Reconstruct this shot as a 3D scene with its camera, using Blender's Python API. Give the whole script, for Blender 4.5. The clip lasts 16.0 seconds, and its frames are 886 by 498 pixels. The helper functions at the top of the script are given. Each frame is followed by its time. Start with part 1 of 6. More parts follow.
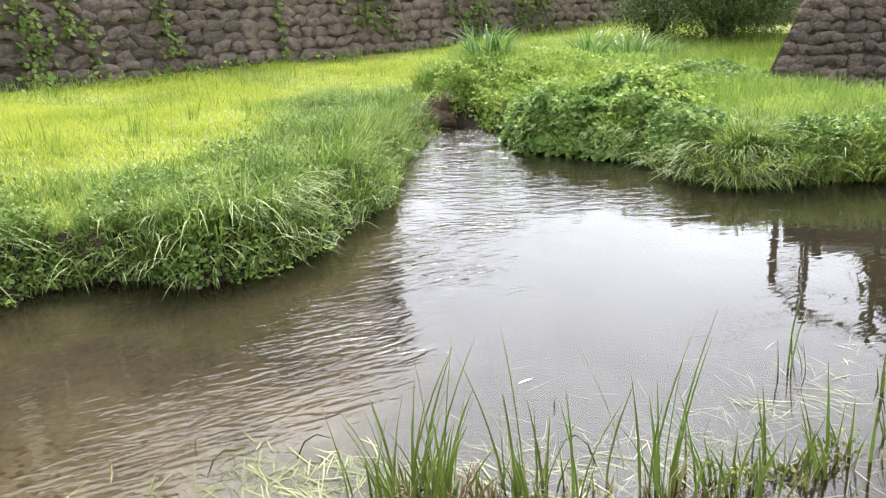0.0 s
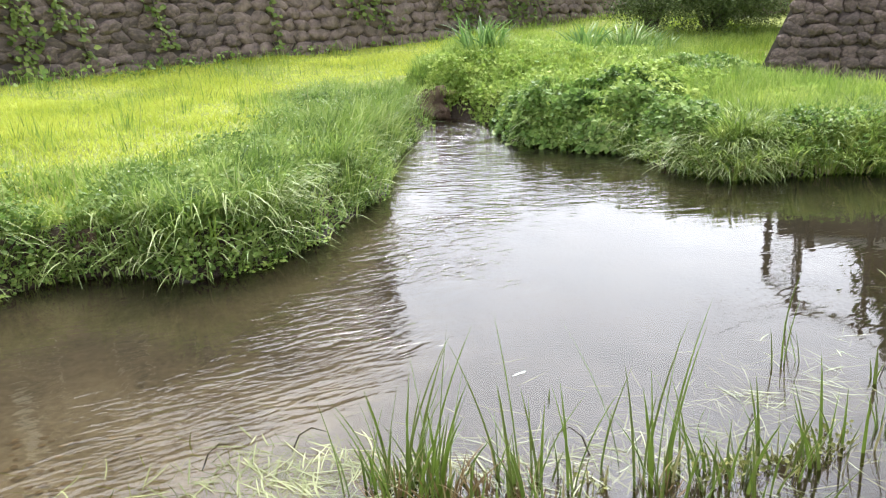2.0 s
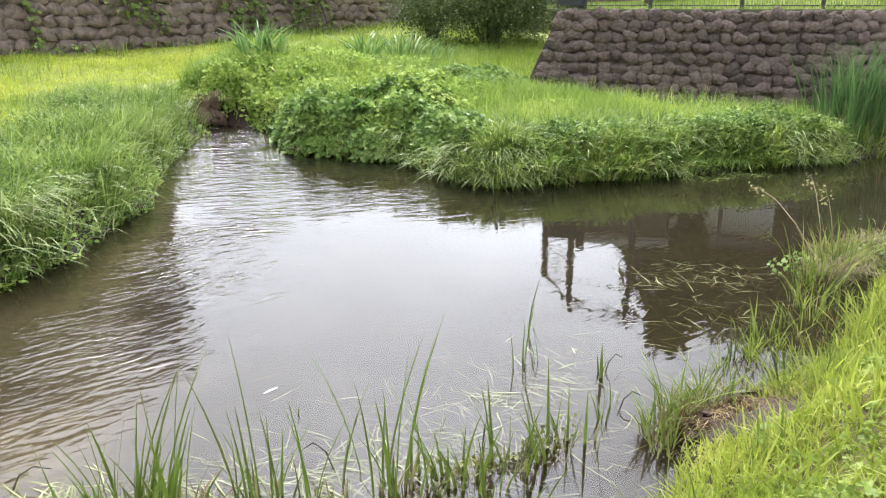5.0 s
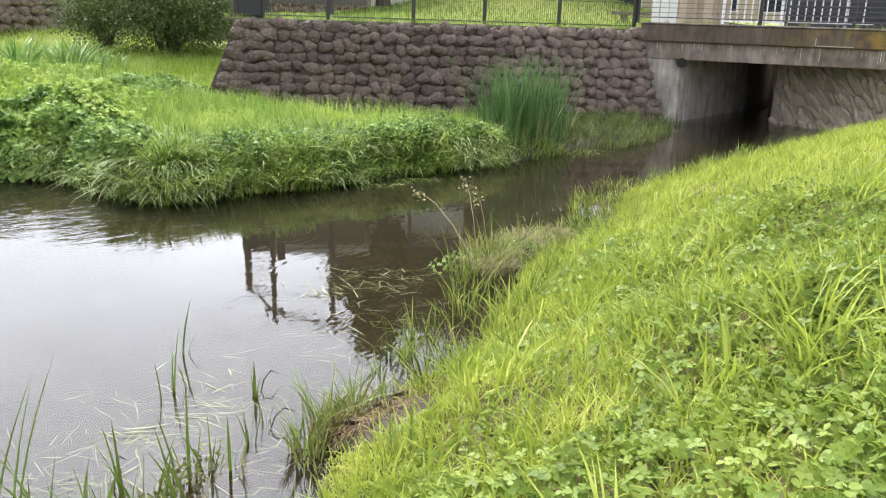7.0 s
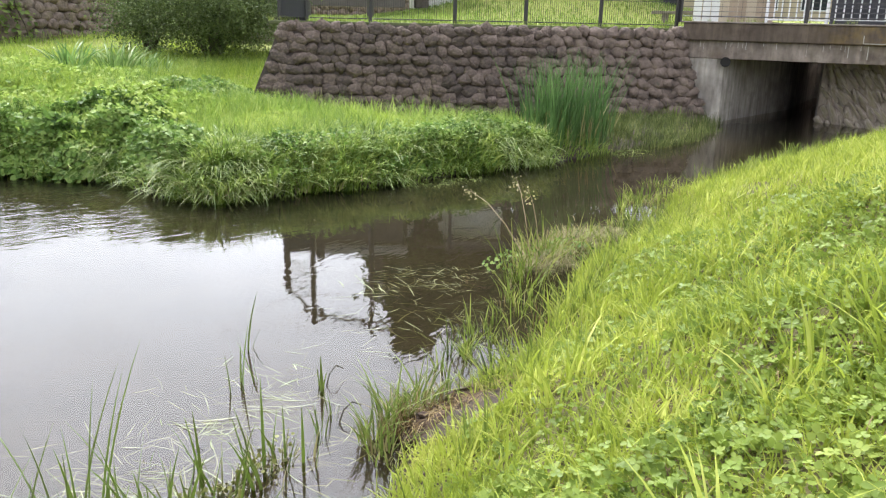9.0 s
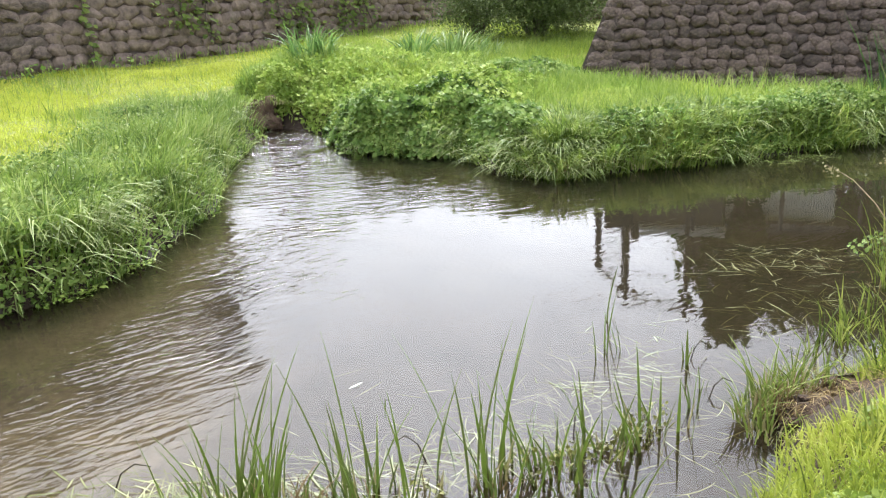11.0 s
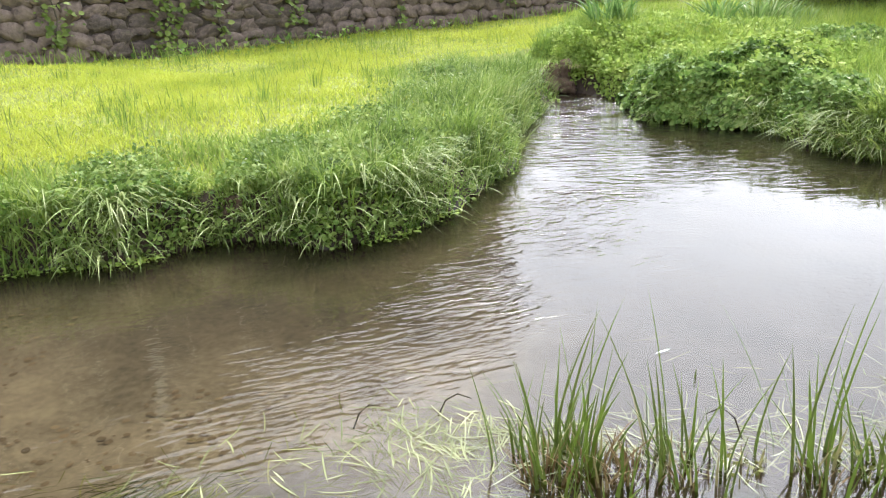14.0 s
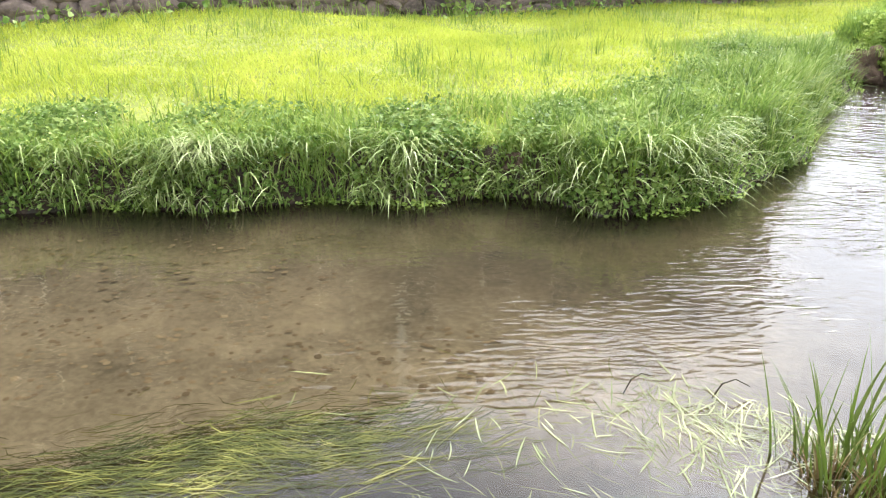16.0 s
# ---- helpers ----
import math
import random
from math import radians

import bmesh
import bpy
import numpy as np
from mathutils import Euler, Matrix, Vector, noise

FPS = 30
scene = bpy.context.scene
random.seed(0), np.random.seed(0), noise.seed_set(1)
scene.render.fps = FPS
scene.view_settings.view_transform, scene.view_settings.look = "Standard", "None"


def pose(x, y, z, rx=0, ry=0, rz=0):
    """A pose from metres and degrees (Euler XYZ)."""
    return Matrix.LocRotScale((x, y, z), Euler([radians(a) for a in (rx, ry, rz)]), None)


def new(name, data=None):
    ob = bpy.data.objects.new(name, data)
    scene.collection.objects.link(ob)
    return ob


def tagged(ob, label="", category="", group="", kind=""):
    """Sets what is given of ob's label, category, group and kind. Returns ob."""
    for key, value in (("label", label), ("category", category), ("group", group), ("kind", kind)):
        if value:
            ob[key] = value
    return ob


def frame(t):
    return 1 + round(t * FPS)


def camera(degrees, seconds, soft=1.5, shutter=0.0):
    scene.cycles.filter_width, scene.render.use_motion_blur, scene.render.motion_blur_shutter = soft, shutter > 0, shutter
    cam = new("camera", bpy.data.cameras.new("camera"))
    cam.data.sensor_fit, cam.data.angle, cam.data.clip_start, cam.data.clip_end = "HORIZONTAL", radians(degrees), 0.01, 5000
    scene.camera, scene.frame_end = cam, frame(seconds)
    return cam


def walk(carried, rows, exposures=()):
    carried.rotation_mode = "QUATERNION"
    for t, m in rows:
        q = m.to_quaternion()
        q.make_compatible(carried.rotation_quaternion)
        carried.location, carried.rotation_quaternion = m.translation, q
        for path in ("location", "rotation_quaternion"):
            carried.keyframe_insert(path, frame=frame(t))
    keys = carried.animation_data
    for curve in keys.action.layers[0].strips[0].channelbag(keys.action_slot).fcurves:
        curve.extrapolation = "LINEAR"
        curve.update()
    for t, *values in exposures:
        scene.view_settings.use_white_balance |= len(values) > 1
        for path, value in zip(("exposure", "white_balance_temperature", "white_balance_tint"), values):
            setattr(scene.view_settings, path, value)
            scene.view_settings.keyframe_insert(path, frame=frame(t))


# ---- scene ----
cam = camera(57.0, 16.0, 1.2)
METRES, EYE, TILT, LEAN, TURN = 2.2, 2.3, -16.5, 2.5, 0.0
ROWS = [
    (0.0, 0.0, 0.0, 0.0, 0.0, 0.0, -0.0),
    (0.5, 0.0004, -0.0, 0.001, -0.14, -0.14, 0.02),
    (1.0, 0.0013, 0.0004, 0.0017, -0.23, -0.18, 0.06),
    (1.5, 0.0008, 0.0009, 0.0009, -0.27, -0.26, 0.12),
    (2.0, 0.0011, 0.0015, -0.0017, -0.38, -0.45, 0.18),
    (2.5, 0.0083, 0.004, -0.0034, -0.6, -0.62, 0.32),
    (3.0, 0.029, 0.0066, -0.0014, -1.64, -0.75, 0.67),
    (3.2, 0.0373, 0.0076, -0.0006, -2.63, -0.8, 0.88),
    (5.3, 0.1781, -0.0199, 0.0219, -16.95, -0.3, 2.16),
    (5.5, 0.2033, -0.0218, 0.0214, -18.84, -0.4, 2.57),
    (6.0, 0.2664, -0.0265, 0.0201, -24.65, -0.83, 3.78),
    (6.5, 0.3197, -0.0328, 0.0192, -29.74, -0.88, 4.83),
    (7.0, 0.3534, -0.0397, 0.0185, -34.28, -0.94, 5.58),
    (7.5, 0.3657, -0.0392, 0.0154, -36.97, -1.03, 5.87),
    (8.0, 0.3584, -0.0327, 0.0119, -37.82, -1.27, 5.83),
    (8.5, 0.3238, -0.0225, 0.014, -36.17, -1.06, 5.72),
    (9.0, 0.2641, -0.0081, 0.0136, -32.0, -0.59, 5.52),
    (9.5, 0.1999, 0.0008, 0.0125, -26.18, -0.38, 5.14),
    (10.0, 0.1482, 0.0092, 0.0114, -21.45, -0.16, 4.44),
    (10.2, 0.1275, 0.0126, 0.011, -19.33, -0.06, 4.3),
    (12.3, -0.0156, 0.0052, 0.0009, -1.03, -0.84, 1.72),
    (12.5, -0.0253, 0.0028, -0.0003, -0.07, -1.11, 1.29),
    (13.0, -0.0495, -0.0031, -0.0033, 2.28, -1.67, 0.3),
    (13.5, -0.0761, -0.0092, -0.0057, 4.79, -2.03, -0.62),
    (14.0, -0.1023, -0.016, -0.014, 7.22, -2.23, -1.3),
    (14.5, -0.1325, -0.0273, -0.0241, 9.81, -2.83, -2.08),
    (15.0, -0.1598, -0.0401, -0.0327, 12.67, -3.8, -3.7),
    (15.5, -0.1906, -0.0611, -0.0359, 18.47, -4.32, -6.63),
    (16.0, -0.2193, -0.079, -0.0541, 24.45, -5.7, -8.33),
]
EXPOSURES = [(0.0, 1.94), (3.0, 1.94), (5.5, 1.9), (10.0, 1.9), (12.5, 1.94), (14.0, 1.93), (15.0, 1.92), (15.5, 2.0), (16.0, 2.2)]
walk(cam, [(t, pose(0, 0, EYE, TILT, LEAN, TURN) @ pose(METRES * x, METRES * y, METRES * z, 90 + pitch, roll, yaw)) for t, x, y, z, yaw, pitch, roll in ROWS], EXPOSURES)

# ---------------------------------------------------------------- light: bright overcast sky
SUN_ELEVATION, SUN_ROTATION = radians(52), radians(10)
world = bpy.data.worlds.new("overcast_sky")
scene.world = world
world.use_nodes = True
wn, wl = world.node_tree.nodes, world.node_tree.links
sky = wn.new("ShaderNodeTexSky")
sky.sky_type, sky.sun_disc = "NISHITA", False
sky.sun_elevation, sky.sun_rotation = SUN_ELEVATION, SUN_ROTATION
sky.dust_density, sky.air_density = 4.0, 1.0
hsv = wn.new("ShaderNodeHueSaturation")
hsv.inputs["Saturation"].default_value = 0.1
cloud_coord = wn.new("ShaderNodeTexCoord")
cloud = wn.new("ShaderNodeTexNoise")
cloud.inputs["Scale"].default_value, cloud.inputs["Detail"].default_value = 2.2, 4.0
cloud_ramp = wn.new("ShaderNodeMapRange")
cloud_ramp.inputs["From Min"].default_value, cloud_ramp.inputs["From Max"].default_value = 0.3, 0.7
cloud_ramp.inputs["To Min"].default_value, cloud_ramp.inputs["To Max"].default_value = 0.8, 1.15
cloud_mix = wn.new("ShaderNodeMix")
cloud_mix.data_type, cloud_mix.blend_type = "RGBA", "MULTIPLY"
cloud_mix.inputs["Factor"].default_value = 1.0
wl.new(sky.outputs["Color"], hsv.inputs["Color"])
wl.new(cloud_coord.outputs["Generated"], cloud.inputs["Vector"])
wl.new(cloud.outputs["Fac"], cloud_ramp.inputs["Value"])
wl.new(hsv.outputs["Color"], cloud_mix.inputs["A"])
wl.new(cloud_ramp.outputs["Result"], cloud_mix.inputs["B"])
cool = wn.new("ShaderNodeMix")
cool.data_type, cool.blend_type = "RGBA", "MULTIPLY"
cool.inputs["Factor"].default_value = 1.0
cool.inputs["B"].default_value = (0.945, 0.98, 1.07, 1)
wl.new(cloud_mix.outputs["Result"], cool.inputs["A"])
wl.new(cool.outputs["Result"], wn["Background"].inputs["Color"])
wn["Background"].inputs["Strength"].default_value = 0.15
sun = new("sun", bpy.data.lights.new("sun", "SUN"))
sun.data.energy, sun.data.angle, sun.data.color = 0.8, radians(30), (1.0, 0.96, 0.9)
sun.rotation_euler = Euler((radians(90) - SUN_ELEVATION, 0, radians(180) - SUN_ROTATION))


# ---------------------------------------------------------------- materials
def material(name):
    m = bpy.data.materials.new(name)
    m.use_nodes = True
    return m, m.node_tree.nodes, m.node_tree.links, m.node_tree.nodes["Principled BSDF"]


def ramp(nodes, stops):
    r = nodes.new("ShaderNodeValToRGB")
    while len(r.color_ramp.elements) < len(stops):
        r.color_ramp.elements.new(0.5)
    for e, (p, c) in zip(r.color_ramp.elements, stops):
        e.position, e.color = p, (*c, 1)
    return r


def noise_tex(nodes, links, scale, detail=4.0, rough=0.55, coord="Object"):
    c, n = nodes.new("ShaderNodeTexCoord"), nodes.new("ShaderNodeTexNoise")
    n.inputs["Scale"].default_value, n.inputs["Detail"].default_value, n.inputs["Roughness"].default_value = scale, detail, rough
    links.new(c.outputs[coord], n.inputs["Vector"])
    return n


def bump(nodes, links, source, strength, distance, target):
    b = nodes.new("ShaderNodeBump")
    b.inputs["Strength"].default_value, b.inputs["Distance"].default_value = strength, distance
    links.new(source, b.inputs["Height"])
    links.new(b.outputs["Normal"], target.inputs["Normal"])
    return b


def blend(nodes, links, a, b, fac, kind="MIX"):
    m = nodes.new("ShaderNodeMix")
    m.data_type, m.blend_type = "RGBA", kind
    for socket, v in (("A", a), ("B", b), ("Factor", fac)):
        if isinstance(v, (tuple, float, int)):
            m.inputs[socket].default_value = (*v, 1) if isinstance(v, tuple) else v
        else:
            links.new(v, m.inputs[socket])
    return m.outputs["Result"]


def leaf_material(name, stops, translucent=0.35, rough=0.55, patch=0.6, dry=None):
    """Foliage: colour by leaf, patches across the ground, light coming through."""
    m, n, l, p = material(name)
    geo = n.new("ShaderNodeNewGeometry")
    r = ramp(n, stops)
    big = noise_tex(n, l, patch, 2.0)
    add = n.new("ShaderNodeMath")
    add.operation = "MULTIPLY_ADD"
    add.inputs[1].default_value = 0.55
    l.new(geo.outputs["Random Per Island"], add.inputs[0])
    shift = n.new("ShaderNodeMath")
    shift.operation = "MULTIPLY_ADD"
    shift.inputs[1].default_value, shift.inputs[2].default_value = 1.5, -0.53
    l.new(big.outputs["Fac"], shift.inputs[0])
    l.new(shift.outputs[0], add.inputs[2])
    l.new(add.outputs[0], r.inputs["Fac"])
    l.new(r.outputs["Color"], p.inputs["Base Color"])
    p.inputs["Roughness"].default_value = rough
    p.inputs["Specular IOR Level"].default_value = 0.18
    t = n.new("ShaderNodeBsdfTranslucent")
    l.new(r.outputs["Color"], t.inputs["Color"])
    mix = n.new("ShaderNodeMixShader")
    mix.inputs[0].default_value = translucent
    l.new(p.outputs[0], mix.inputs[1])
    l.new(t.outputs[0], mix.inputs[2])
    l.new(mix.outputs[0], n["Material Output"].inputs["Surface"])
    return m


def surface(name, dark, light, scale=6.0, rough=0.85, bump_size=0.01, fine=60.0, random=0.0, stain=None):
    """Mineral or painted surface: two scales of mottling, relief, and a shift by piece."""
    m, n, l, p = material(name)
    a, b = noise_tex(n, l, scale, 5.0), noise_tex(n, l, fine, 3.0)
    mixed = blend(n, l, a.outputs["Fac"], b.outputs["Fac"], 0.35)
    r = ramp(n, [(0.3, dark), (0.7, light)])
    l.new(mixed, r.inputs["Fac"])
    colour = r.outputs["Color"]
    if random:
        info = n.new("ShaderNodeObjectInfo")
        rr = ramp(n, [(0.0, (1 - random,) * 3), (0.5, (1.0, 0.98, 0.95)), (1.0, (1 + random, 1 + random * 0.9, 1 + random * 0.8))])
        l.new(info.outputs["Random"], rr.inputs["Fac"])
        colour = blend(n, l, colour, rr.outputs["Color"], 1.0, "MULTIPLY")
    if stain:
        s = noise_tex(n, l, stain[1], 6.0, 0.65)
        sr = ramp(n, [(stain[2], (0, 0, 0)), (stain[2] + 0.12, (1, 1, 1))])
        l.new(s.outputs["Fac"], sr.inputs["Fac"])
        colour = blend(n, l, colour, stain[0], sr.outputs["Color"])
    l.new(colour, p.inputs["Base Color"])
    p.inputs["Roughness"].default_value = rough
    if bump_size:
        bump(n, l, mixed, 0.8, bump_size, p)
    return m


def plain(name, colour, rough=0.6, metal=0.0):
    return surface(name, tuple(c * 0.85 for c in colour), tuple(min(1.0, c * 1.12) for c in colour), 3.0, rough, 0.002, 40.0)


STONE = surface("brown_boulder", (0.042, 0.031, 0.026), (0.225, 0.172, 0.142), 4.0, 0.85, 0.09, 12.0, 0.3, ((0.05, 0.06, 0.035), 2.5, 0.62))
STONE_WEST = surface("grey_brown_boulder", (0.04, 0.031, 0.026), (0.225, 0.172, 0.144), 4.0, 0.85, 0.09, 12.0, 0.3, ((0.1, 0.1, 0.055), 2.2, 0.6))
STONE_PALE = surface("tan_boulder", (0.1, 0.078, 0.052), (0.34, 0.27, 0.19), 5.0, 0.85, 0.02, 45.0, 0.2)
MORTAR = surface("dark_wall_joint", (0.04, 0.032, 0.027), (0.11, 0.088, 0.074), 8.0, 0.95, 0.02)


def streaked(name, dark, light, grime, moss, end=None):
    """Old concrete: blotches, and rain streaks that run down the face."""
    m, n, l, p = material(name)
    a = noise_tex(n, l, 2.2, 6.0, 0.65)
    r = ramp(n, [(0.3, dark), (0.68, light)])
    l.new(a.outputs["Fac"], r.inputs["Fac"])
    coord, mapping, s = n.new("ShaderNodeTexCoord"), n.new("ShaderNodeMapping"), n.new("ShaderNodeTexNoise")
    mapping.inputs["Scale"].default_value = (5.0, 5.0, 0.8)
    s.inputs["Scale"].default_value, s.inputs["Detail"].default_value = 1.0, 5.0
    l.new(coord.outputs["Object"], mapping.inputs["Vector"])
    l.new(mapping.outputs["Vector"], s.inputs["Vector"])
    sr = ramp(n, [(0.5, (0, 0, 0)), (0.8, (0.6, 0.6, 0.6))])
    l.new(s.outputs["Fac"], sr.inputs["Fac"])
    colour = blend(n, l, r.outputs["Color"], grime, sr.outputs["Color"])
    runs, squeeze = n.new("ShaderNodeTexNoise"), n.new("ShaderNodeMapping")
    squeeze.inputs["Scale"].default_value = (10.0, 10.0, 1.6)
    runs.inputs["Scale"].default_value, runs.inputs["Detail"].default_value = 1.0, 4.0
    l.new(coord.outputs["Object"], squeeze.inputs["Vector"])
    l.new(squeeze.outputs["Vector"], runs.inputs["Vector"])
    rr = ramp(n, [(0.3, (0.55, 0.53, 0.5)), (0.55, (1.0, 1.0, 1.0)), (0.72, (1.45, 1.42, 1.38))])
    l.new(runs.outputs["Fac"], rr.inputs["Fac"])
    colour = blend(n, l, colour, rr.outputs["Color"], 0.75, "MULTIPLY")
    b = noise_tex(n, l, 0.8, 5.0, 0.6)
    br = ramp(n, [(0.54, (0, 0, 0)), (0.68, (0.85, 0.85, 0.85))])
    l.new(b.outputs["Fac"], br.inputs["Fac"])
    moss_amount = br.outputs["Color"]
    if end:
        xyz, reach = n.new("ShaderNodeSeparateXYZ"), n.new("ShaderNodeMapRange")
        l.new(coord.outputs["Object"], xyz.inputs[0])
        l.new(xyz.outputs["X"], reach.inputs["Value"])
        reach.inputs["From Min"].default_value, reach.inputs["From Max"].default_value = end
        patches = noise_tex(n, l, 3.0, 5.0, 0.65)
        pr = ramp(n, [(0.4, (0, 0, 0)), (0.62, (1, 1, 1))])
        l.new(patches.outputs["Fac"], pr.inputs["Fac"])
        moss_amount = blend(n, l, (0.0, 0.0, 0.0), pr.outputs["Color"], reach.outputs["Result"])
    colour = blend(n, l, colour, moss, moss_amount)
    l.new(colour, p.inputs["Base Color"])
    p.inputs["Roughness"].default_value = 0.88
    fine = noise_tex(n, l, 45.0, 3.0)
    bump(n, l, fine.outputs["Fac"], 0.5, 0.006, p)
    return m


CONCRETE = streaked("weathered_concrete", (0.15, 0.122, 0.105), (0.4, 0.345, 0.305), (0.09, 0.07, 0.058), (0.14, 0.11, 0.09))
GIRDER = streaked("stained_girder_concrete", (0.12, 0.09, 0.072), (0.36, 0.3, 0.255), (0.07, 0.05, 0.04), (0.17, 0.12, 0.085))
CONCRETE_OLD = streaked("mossy_brown_concrete", (0.085, 0.062, 0.047), (0.17, 0.13, 0.1), (0.06, 0.045, 0.035), (0.3, 0.19, 0.04), (2.6, 5.6))
SOIL = surface("damp_soil", (0.018, 0.012, 0.008), (0.07, 0.045, 0.028), 14.0, 0.95, 0.06, 70.0)


def bed_material():
    """Gravel where the current runs, dark silt where the water is still; the dark tone also paints the banks'
    reflection.
    """
    m, n, l, p = material("stream_bed")
    a, f = noise_tex(n, l, 1.6, 5.0), noise_tex(n, l, 18.0, 3.0)
    mixed = blend(n, l, a.outputs["Fac"], f.outputs["Fac"], 0.35)
    gravel = ramp(n, [(0.3, (0.135, 0.125, 0.113)), (0.7, (0.47, 0.435, 0.405))])
    silt = ramp(n, [(0.3, (0.02, 0.017, 0.013)), (0.7, (0.075, 0.062, 0.046))])
    l.new(mixed, gravel.inputs["Fac"])
    l.new(mixed, silt.inputs["Fac"])
    att = n.new("ShaderNodeAttribute")
    att.attribute_name = "silt"
    l.new(blend(n, l, gravel.outputs["Color"], silt.outputs["Color"], att.outputs["Fac"]), p.inputs["Base Color"])
    p.inputs["Roughness"].default_value = 0.9
    bump(n, l, mixed, 0.8, 0.03, p)
    return m


BED = bed_material()
TURF = surface("turf_soil", (0.11, 0.135, 0.02), (0.28, 0.31, 0.055), 5.0, 0.95, 0.03, 40.0)
THATCH = surface("dark_thatch_soil", (0.05, 0.044, 0.015), (0.17, 0.145, 0.055), 9.0, 0.95, 0.04, 60.0, 0.0, ((0.12, 0.14, 0.03), 0.7, 0.5))
METAL_DARK = plain("dark_brown_fence_paint", (0.035, 0.032, 0.032), 0.5)
WHITE_WALL = plain("white_siding", (0.75, 0.75, 0.73), 0.7)
BEIGE_WALL = plain("beige_board", (0.5, 0.42, 0.3), 0.7)
GREY_WALL = plain("grey_render", (0.42, 0.42, 0.42), 0.8)
DARK_WALL = surface("dark_brown_tile", (0.09, 0.075, 0.065), (0.15, 0.13, 0.115), 3.0, 0.7, 0.004)
ROOF = surface("slate_roof", (0.04, 0.04, 0.045), (0.09, 0.09, 0.1), 4.0, 0.6, 0.01)
GLASS_DARK = plain("window_glass", (0.03, 0.035, 0.04), 0.08)
WHITE_PAINT = plain("white_paint", (0.8, 0.8, 0.8), 0.5)
BARK = surface("grey_bark", (0.05, 0.04, 0.03), (0.13, 0.11, 0.085), 12.0, 0.9, 0.01)

LAWN_GRASS = leaf_material("lawn_grass", [(0.0, (0.22, 0.3, 0.04)), (0.4, (0.39, 0.45, 0.06)), (1.0, (0.53, 0.56, 0.1))], 0.44, 0.6, 0.7)
NEAR_GRASS = leaf_material("near_grass", [(0.0, (0.16, 0.215, 0.032)), (0.5, (0.335, 0.405, 0.056)), (1.0, (0.56, 0.58, 0.15))], 0.42, 0.5, 2.2)
BANK_GRASS = leaf_material("bank_grass", [(0.0, (0.1, 0.18, 0.035)), (0.5, (0.22, 0.32, 0.06)), (1.0, (0.43, 0.49, 0.15))], 0.42, 0.5, 0.8)
REED_DARK = leaf_material("olive_reed", [(0.0, (0.05, 0.07, 0.02)), (0.6, (0.12, 0.16, 0.035)), (1.0, (0.24, 0.27, 0.06))], 0.3, 0.5, 1.5)
PEBBLE = leaf_material("bed_pebble", [(0.0, (0.16, 0.135, 0.11)), (0.5, (0.3, 0.25, 0.205)), (1.0, (0.55, 0.48, 0.41))], 0.0, 0.8, 0.9)
REED = leaf_material("reed_green", [(0.0, (0.05, 0.09, 0.018)), (0.6, (0.145, 0.21, 0.036)), (1.0, (0.3, 0.36, 0.08))], 0.3, 0.4, 1.5)
CATTAIL = leaf_material("blue_green_reed", [(0.0, (0.03, 0.07, 0.022)), (0.6, (0.1, 0.18, 0.055)), (1.0, (0.26, 0.35, 0.15))], 0.3, 0.5, 1.5)
BANK_WEED = leaf_material("bank_weed_leaf", [(0.0, (0.06, 0.11, 0.024)), (0.5, (0.165, 0.255, 0.055)), (1.0, (0.38, 0.46, 0.14))], 0.35, 0.5, 1.8)
WEED = leaf_material("weed_leaf", [(0.0, (0.055, 0.11, 0.025)), (0.5, (0.17, 0.28, 0.06)), (1.0, (0.42, 0.52, 0.16))], 0.35, 0.45, 1.6)
CLOVER = leaf_material("clover_leaf", [(0.0, (0.1, 0.15, 0.026)), (0.5, (0.2, 0.28, 0.047)), (1.0, (0.32, 0.39, 0.09))], 0.38, 0.42, 2.0)
STRAW = leaf_material("straw", [(0.0, (0.2, 0.16, 0.07)), (0.5, (0.36, 0.32, 0.15)), (1.0, (0.5, 0.47, 0.26))], 0.2, 0.7, 1.5)
FLOAT_LEAF = leaf_material("floating_leaf", [(0.0, (0.09, 0.105, 0.035)), (0.5, (0.21, 0.235, 0.09)), (1.0, (0.4, 0.42, 0.2))], 0.15, 0.4, 2.5)
SUNK_LEAF = leaf_material("sunken_leaf", [(0.0, (0.022, 0.028, 0.008)), (0.4, (0.06, 0.07, 0.015)), (0.75, (0.13, 0.135, 0.028)), (1.0, (0.3, 0.29, 0.08))], 0.2, 0.6, 3.0)
BUSH_LEAF = leaf_material("bush_leaf", [(0.0, (0.05, 0.075, 0.026)), (0.5, (0.125, 0.17, 0.058)), (1.0, (0.26, 0.32, 0.12))], 0.25, 0.5, 0.8)
VINE_LEAF = leaf_material("vine_leaf", [(0.0, (0.06, 0.1, 0.02)), (0.5, (0.14, 0.2, 0.04)), (1.0, (0.28, 0.34, 0.09))], 0.3, 0.5, 1.8)
FLOWER = leaf_material("white_clover_flower", [(0.0, (0.5, 0.52, 0.36)), (1.0, (0.75, 0.75, 0.62))], 0.2, 0.7, 1.0)
TREE_LEAF = leaf_material("tree_leaf", [(0.0, (0.025, 0.05, 0.012)), (0.5, (0.05, 0.1, 0.02)), (1.0, (0.1, 0.17, 0.035))], 0.3, 0.5, 0.5)


